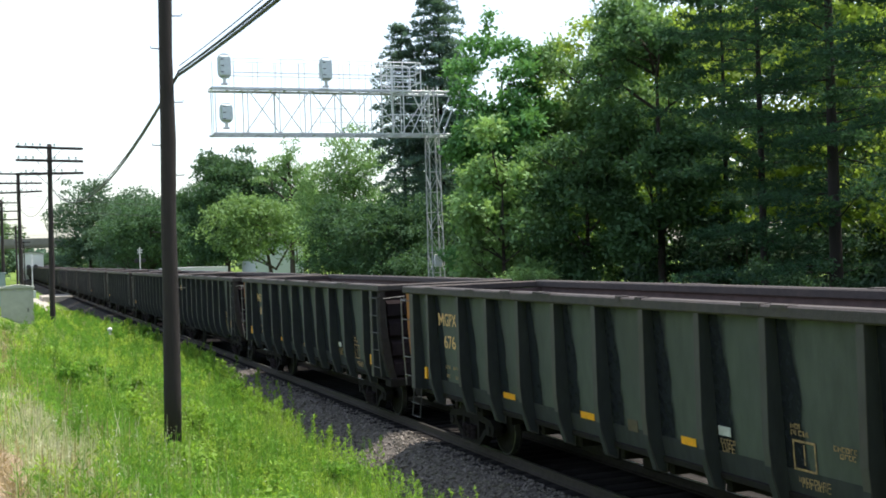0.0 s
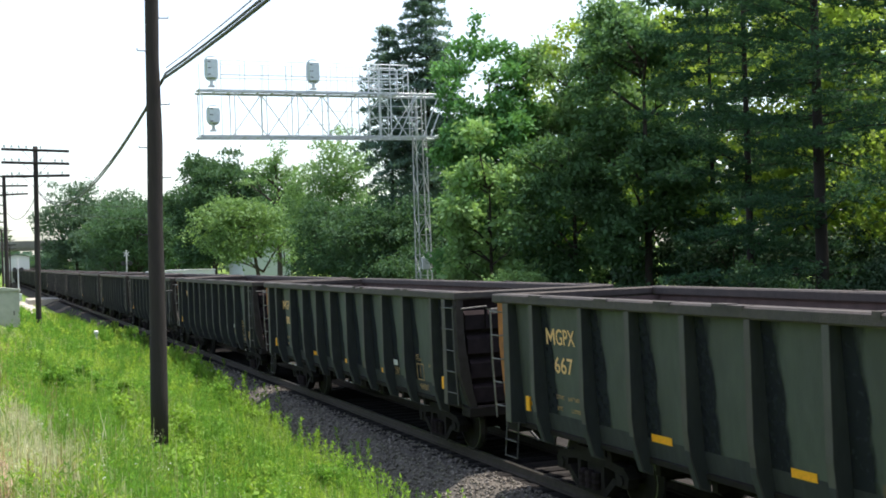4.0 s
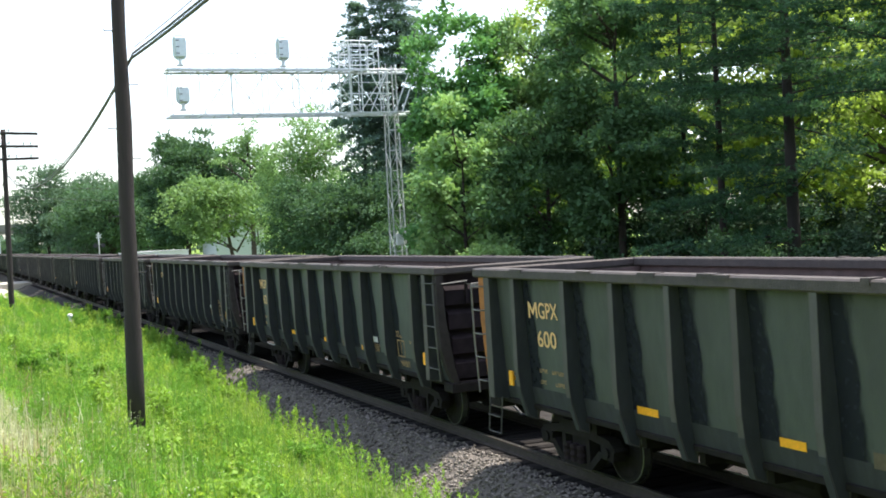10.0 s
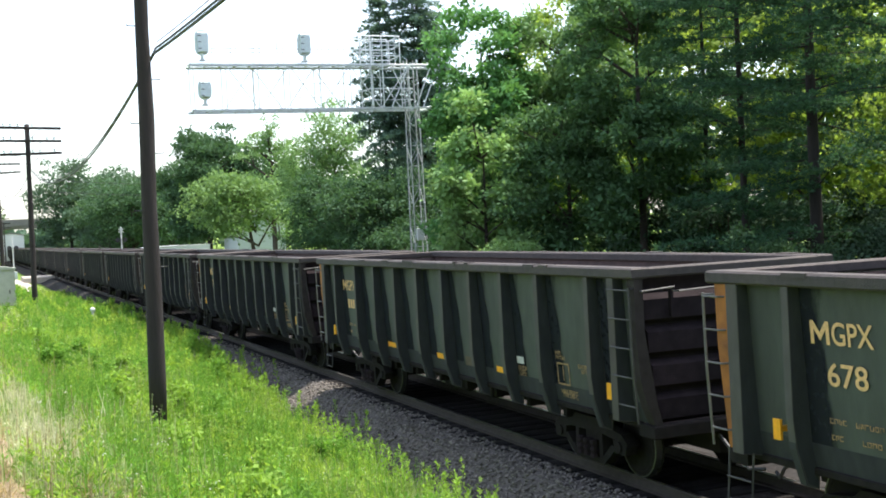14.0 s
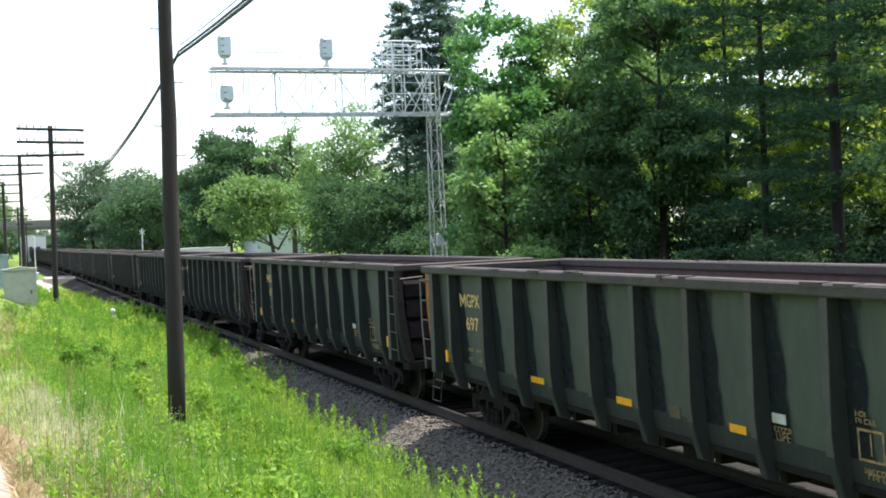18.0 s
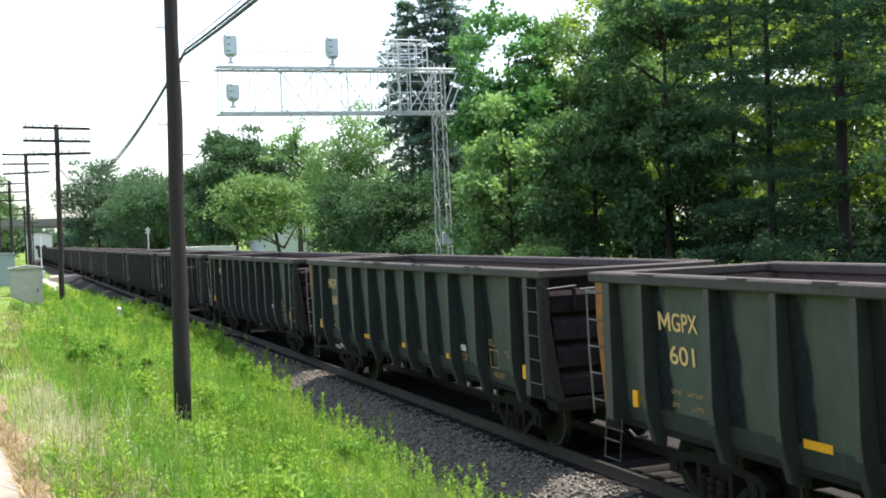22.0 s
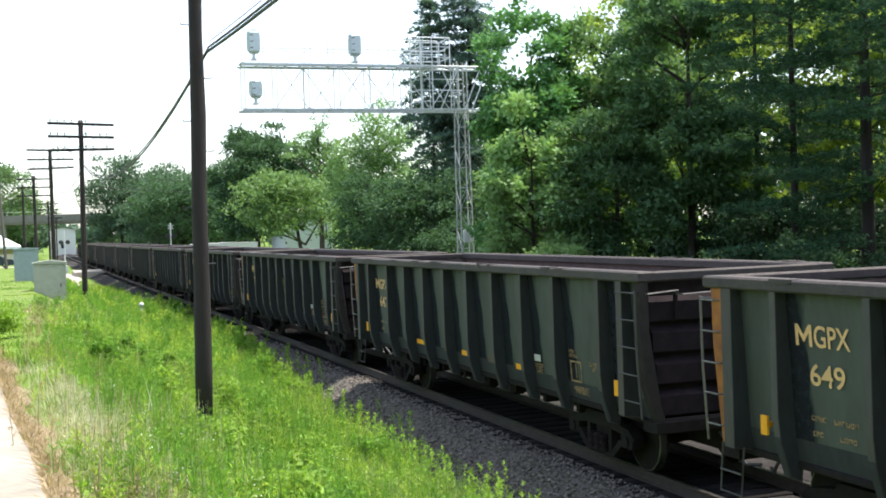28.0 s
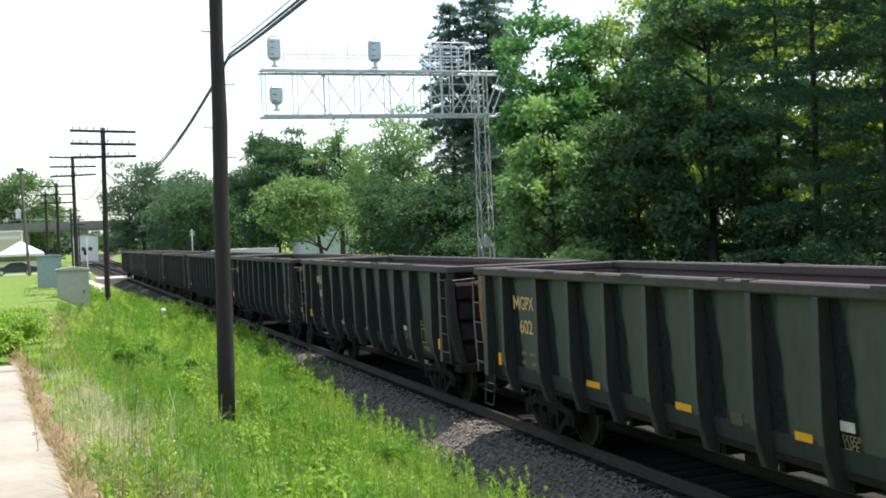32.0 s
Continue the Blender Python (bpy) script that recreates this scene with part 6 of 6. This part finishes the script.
    # stems set round with narrow leaves, long below and short towards the tip, standing in colonies of one kind
    def colony(n, stems, name, label, mat, low, high, leaf, wide, per, seed, bar, x0=0.45, x1=8.0, far=75.0, spread=0.15, droop=0.0):
        cx, cy = bank_points(n, x0, x1, 7.2, far)
        ok = (0.6 * patch(cx, cy * 0.8, 0.55, seed) + 0.4 * patch(cx, cy, 1.7, seed + 3.3) > bar) & (cx < bank_edge(cy) - 0.05) & (cx > np.interp(cy, SLAB_Y, SLAB_X) + 0.35)
        ok &= ~((cx < 1.7) & (cy > 40)) & ~((np.abs(cx - 4.1) < 0.35) & (cy > 58))
        ok &= ((cx - 2.3) / 0.5) ** 2 + ((cy - 16.6) / 1.7) ** 2 > 1
        if mat not in ("dead_stalk", "straw"):
            ok &= ((cx - 0.55) / 0.40) ** 2 + ((cy - 11.4) / 2.4) ** 2 > 1.4 * rng.random(len(cx))
        cx, cy = cx[ok], cy[ok]
        size = rng.uniform(low, high, len(cx)) * np.interp(cx, [0.3, 0.9, 1.8, 5.0, 6.4], [0.5, 0.7, 0.95, 1.0, 1.1]) * (0.7 + 0.6 * patch(cx, cy, 0.8, seed + 9.1))
        x = (cx[:, None] + rng.normal(size=(len(cx), stems)) * spread).ravel()
        y = (cy[:, None] + rng.normal(size=(len(cx), stems)) * spread * 1.2).ravel()
        hh = np.repeat(size, stems) * rng.uniform(0.6, 1.12, len(x))
        lx, ly = rng.normal(size=len(x)) * 0.08 * hh, rng.normal(size=len(x)) * 0.08 * hh
        k = rng.random((len(x), per)) ** 0.75
        a = rng.uniform(0, 6.283, (len(x), per))
        z0 = ground_z(x, y)
        big = 1.25 - 0.85 * k
        r = 0.5 * leaf * big
        c = np.stack([x[:, None] + lx[:, None] * k + np.cos(a) * r, y[:, None] + ly[:, None] * k + np.sin(a) * r, z0[:, None] + hh[:, None] * (0.06 + 0.94 * k)], -1).reshape(-1, 3)
        al = np.stack([np.cos(a), np.sin(a), 0.35 - droop + 0.8 * k], -1).reshape(-1, 3)
        lv = leaves(c, leaf, wide, along=al * 1.5, flat=0.35)
        m = lv.mean(1, keepdims=True)
        lv = m + (lv - m) * (big.reshape(-1) * np.maximum(1, np.repeat(np.hypot(x, y), per) / 20))[:, None, None]
        tip = np.stack([x + lx, y + ly, z0 + hh], -1)
        st = np.stack([np.stack([x - 0.004, y, z0], -1), np.stack([x + 0.004, y, z0], -1), tip + [0.002, 0, 0], tip - [0.002, 0, 0]], 1)
        tagged(new(name, soup(name, np.concatenate([lv, st]), 4, M[mat])), label, "weeds", kind="stuff")

    colony(1500, 7, "weeds", "leafy yellow-green weeds growing through the grass", "weed", 0.40, 0.85, 0.11, 0.024, 18, 5.5, 0.46, spread=0.12)
    colony(1300, 7, "horseweed", "tall feathery blue-green weeds in dense clumps", "horseweed", 0.5, 1.0, 0.12, 0.020, 22, 15.2, 0.42, spread=0.12)
    colony(800, 6, "broad_weeds", "low broad-leaved bright green weeds", "bush_leaf", 0.25, 0.6, 0.09, 0.045, 20, 35.4, 0.48, spread=0.10, droop=0.5)
    colony(900, 9, "plume_grass", "feathery pale grass heads in loose drifts", "pale_grass", 0.45, 0.8, 0.06, 0.008, 18, 45.9, 0.50)
    colony(130, 7, "dead_stalks", "dry brown weed stalks beside the pavement", "dead_stalk", 0.35, 0.75, 0.05, 0.012, 12, 25.7, 0.44, 0.05, 1.3, 34.0)
    colony(110, 7, "dry_plumes", "bleached feathery dead grass beside the pavement", "straw", 0.40, 0.75, 0.06, 0.008, 18, 65.1, 0.50, 0.25, 1.05, 16.0, spread=0.12)
    # tall weeds in a ragged row at the edge of the ballast
    n = 430
    y = 9 * (50 / 9) ** rng.random(n)
    x = bank_edge(y) - np.abs(rng.normal(size=n)) * 0.20 + (rng.random(n) < 0.28) * rng.uniform(0.1, 0.95, n)
    per = 46
    ph, k, a = rng.uniform(0.35, 1.0, (n, 1)), rng.random((n, per)) ** 0.7, rng.uniform(0, 6.283, (n, per))
    lean = rng.normal(size=(n, 2, 1)) * 0.05
    c = np.stack([x[:, None] + lean[:, 0] * k + 0.08 * (1.2 - k) * np.cos(a), y[:, None] + lean[:, 1] * k + 0.08 * (1.2 - k) * np.sin(a), ground_z(x, y)[:, None] + ph * (0.08 + 0.92 * k)], -1).reshape(-1, 3)
    lv = leaves(c, 0.09, 0.018, along=np.stack([np.cos(a), np.sin(a), 1.0 + 0 * a], -1).reshape(-1, 3))
    m = lv.mean(1, keepdims=True)
    lv = m + (lv - m) * np.maximum(1, np.repeat(np.hypot(x, y), per) / 20)[:, None, None]
    tagged(new("plume_weeds", soup("plume_weeds", lv, 4, M["bush_leaf"])), "tall upright weeds at the edge of the ballast", "weeds", kind="stuff")
    n = 300
    x, y = bank_points(n, 0.4, 5.0, 8.0, 40.0)
    ok = (patch(x, y, 0.9, 2.2) > 0.56) | (((x - 0.85) / 0.45) ** 2 + ((y - 12.2) / 1.2) ** 2 < 1)
    x, y = x[ok], y[ok]
    c = np.stack([x, y, ground_z(x, y) + rng.uniform(0.35, 0.7, len(x))], -1)
    c = (c[:, None] + rng.normal(size=(len(c), 8, 3)) * 0.035).reshape(-1, 3)
    tagged(new("wildflowers", soup("wildflowers", leaves(c, 0.013, 0.013), 4, M["white_flower"])), "small white wildflower heads in the grass", "wildflowers", kind="stuff")


build_grass()

# bushes standing in the grass, some round the places where they stand thickest
bushes = [(3.2, 21.5, 0.95, 0.5), (3.5, 27.5, 1.0, 0.6), (-0.95, 19.9, 1.0, 0.5), (-1.2, 21.5, 1.2, 0.6), (-0.6, 24.0, 0.9, 0.55), (-1.6, 25.5, 1.0, 0.6), (2.0, 14.2, 0.75, 0.42), (2.6, 11.8, 0.7, 0.42), (1.7, 16.5, 0.75, 0.42), (4.4, 24.5, 0.9, 0.5), (5.2, 19.0, 0.8, 0.42), (4.0, 33.0, 1.0, 0.6), (5.4, 36.0, 1.0, 0.6), (2.2, 30.0, 0.85, 0.55), (1.0, 20.0, 0.7, 0.42), (3.6, 16.0, 0.75, 0.4), (4.9, 13.5, 0.75, 0.4), (5.9, 28.0, 1.0, 0.45), (6.2, 33.5, 1.1, 0.5), (1.2, 26.0, 0.7, 0.5), (3.0, 40.0, 1.0, 0.7)]
spots = np.random.default_rng(311)
bushes += [(spots.uniform(1.4, 5.0), 9.5 * 3.4 ** spots.random(), spots.uniform(0.6, 0.85), spots.uniform(0.26, 0.46)) for _ in range(18)]
bushes = [b for b in bushes if ((b[0] - 2.3) / 0.7) ** 2 + ((b[1] - 16.6) / 2.0) ** 2 > 1]
for i, (x, y, h, rr) in enumerate(bushes):
    leafy_tree("bush", "leafy green bush standing in the tall grass", x, y, h * 0.8, rr, 0.02, ("bush_leaf", "horseweed")[i % 2], 2000, 0.075, 4.0, 0.42, 140 + i, 0.012, 8, lobes=45, lobe=0.28, rough=1.0, group="bushes on the bank")

tagged(part("verge", ribbon([(float(np.interp(y, SLAB_Y, SLAB_X)) + 0.09 + 0.06 * math.sin(1.9 * y) + 0.04 * math.sin(5.3 * y), float(y)) for y in np.arange(2, 30, 0.4)], 0.13, 0.03), M["earth"]), "bare brown earth along the pavement's edge", "verge", kind="structure")
mk = thing("marker_post", "short grey marker post with a white cap in the grass", "post", pose(4.9, 55.0, gz(4.9, 55.0)))
part("shaft", Shape().tube([(0, 0, -0.1), (0, 0, 0.82)], 0.05, 8), M["aluminium"], mk)
part("cap", Shape().lathe([(0.09, 0.0), (0.11, 0.05), (0.11, 0.12), (0.04, 0.17)], (0, 0, 0.82), "z", 10), M["white_wall"], mk, "white cap")


train = build_train()


def motions():
    for k, car in train:
        walk(car, [(t, car_pose(k, t)) for t in ROW_TIMES])


motions()
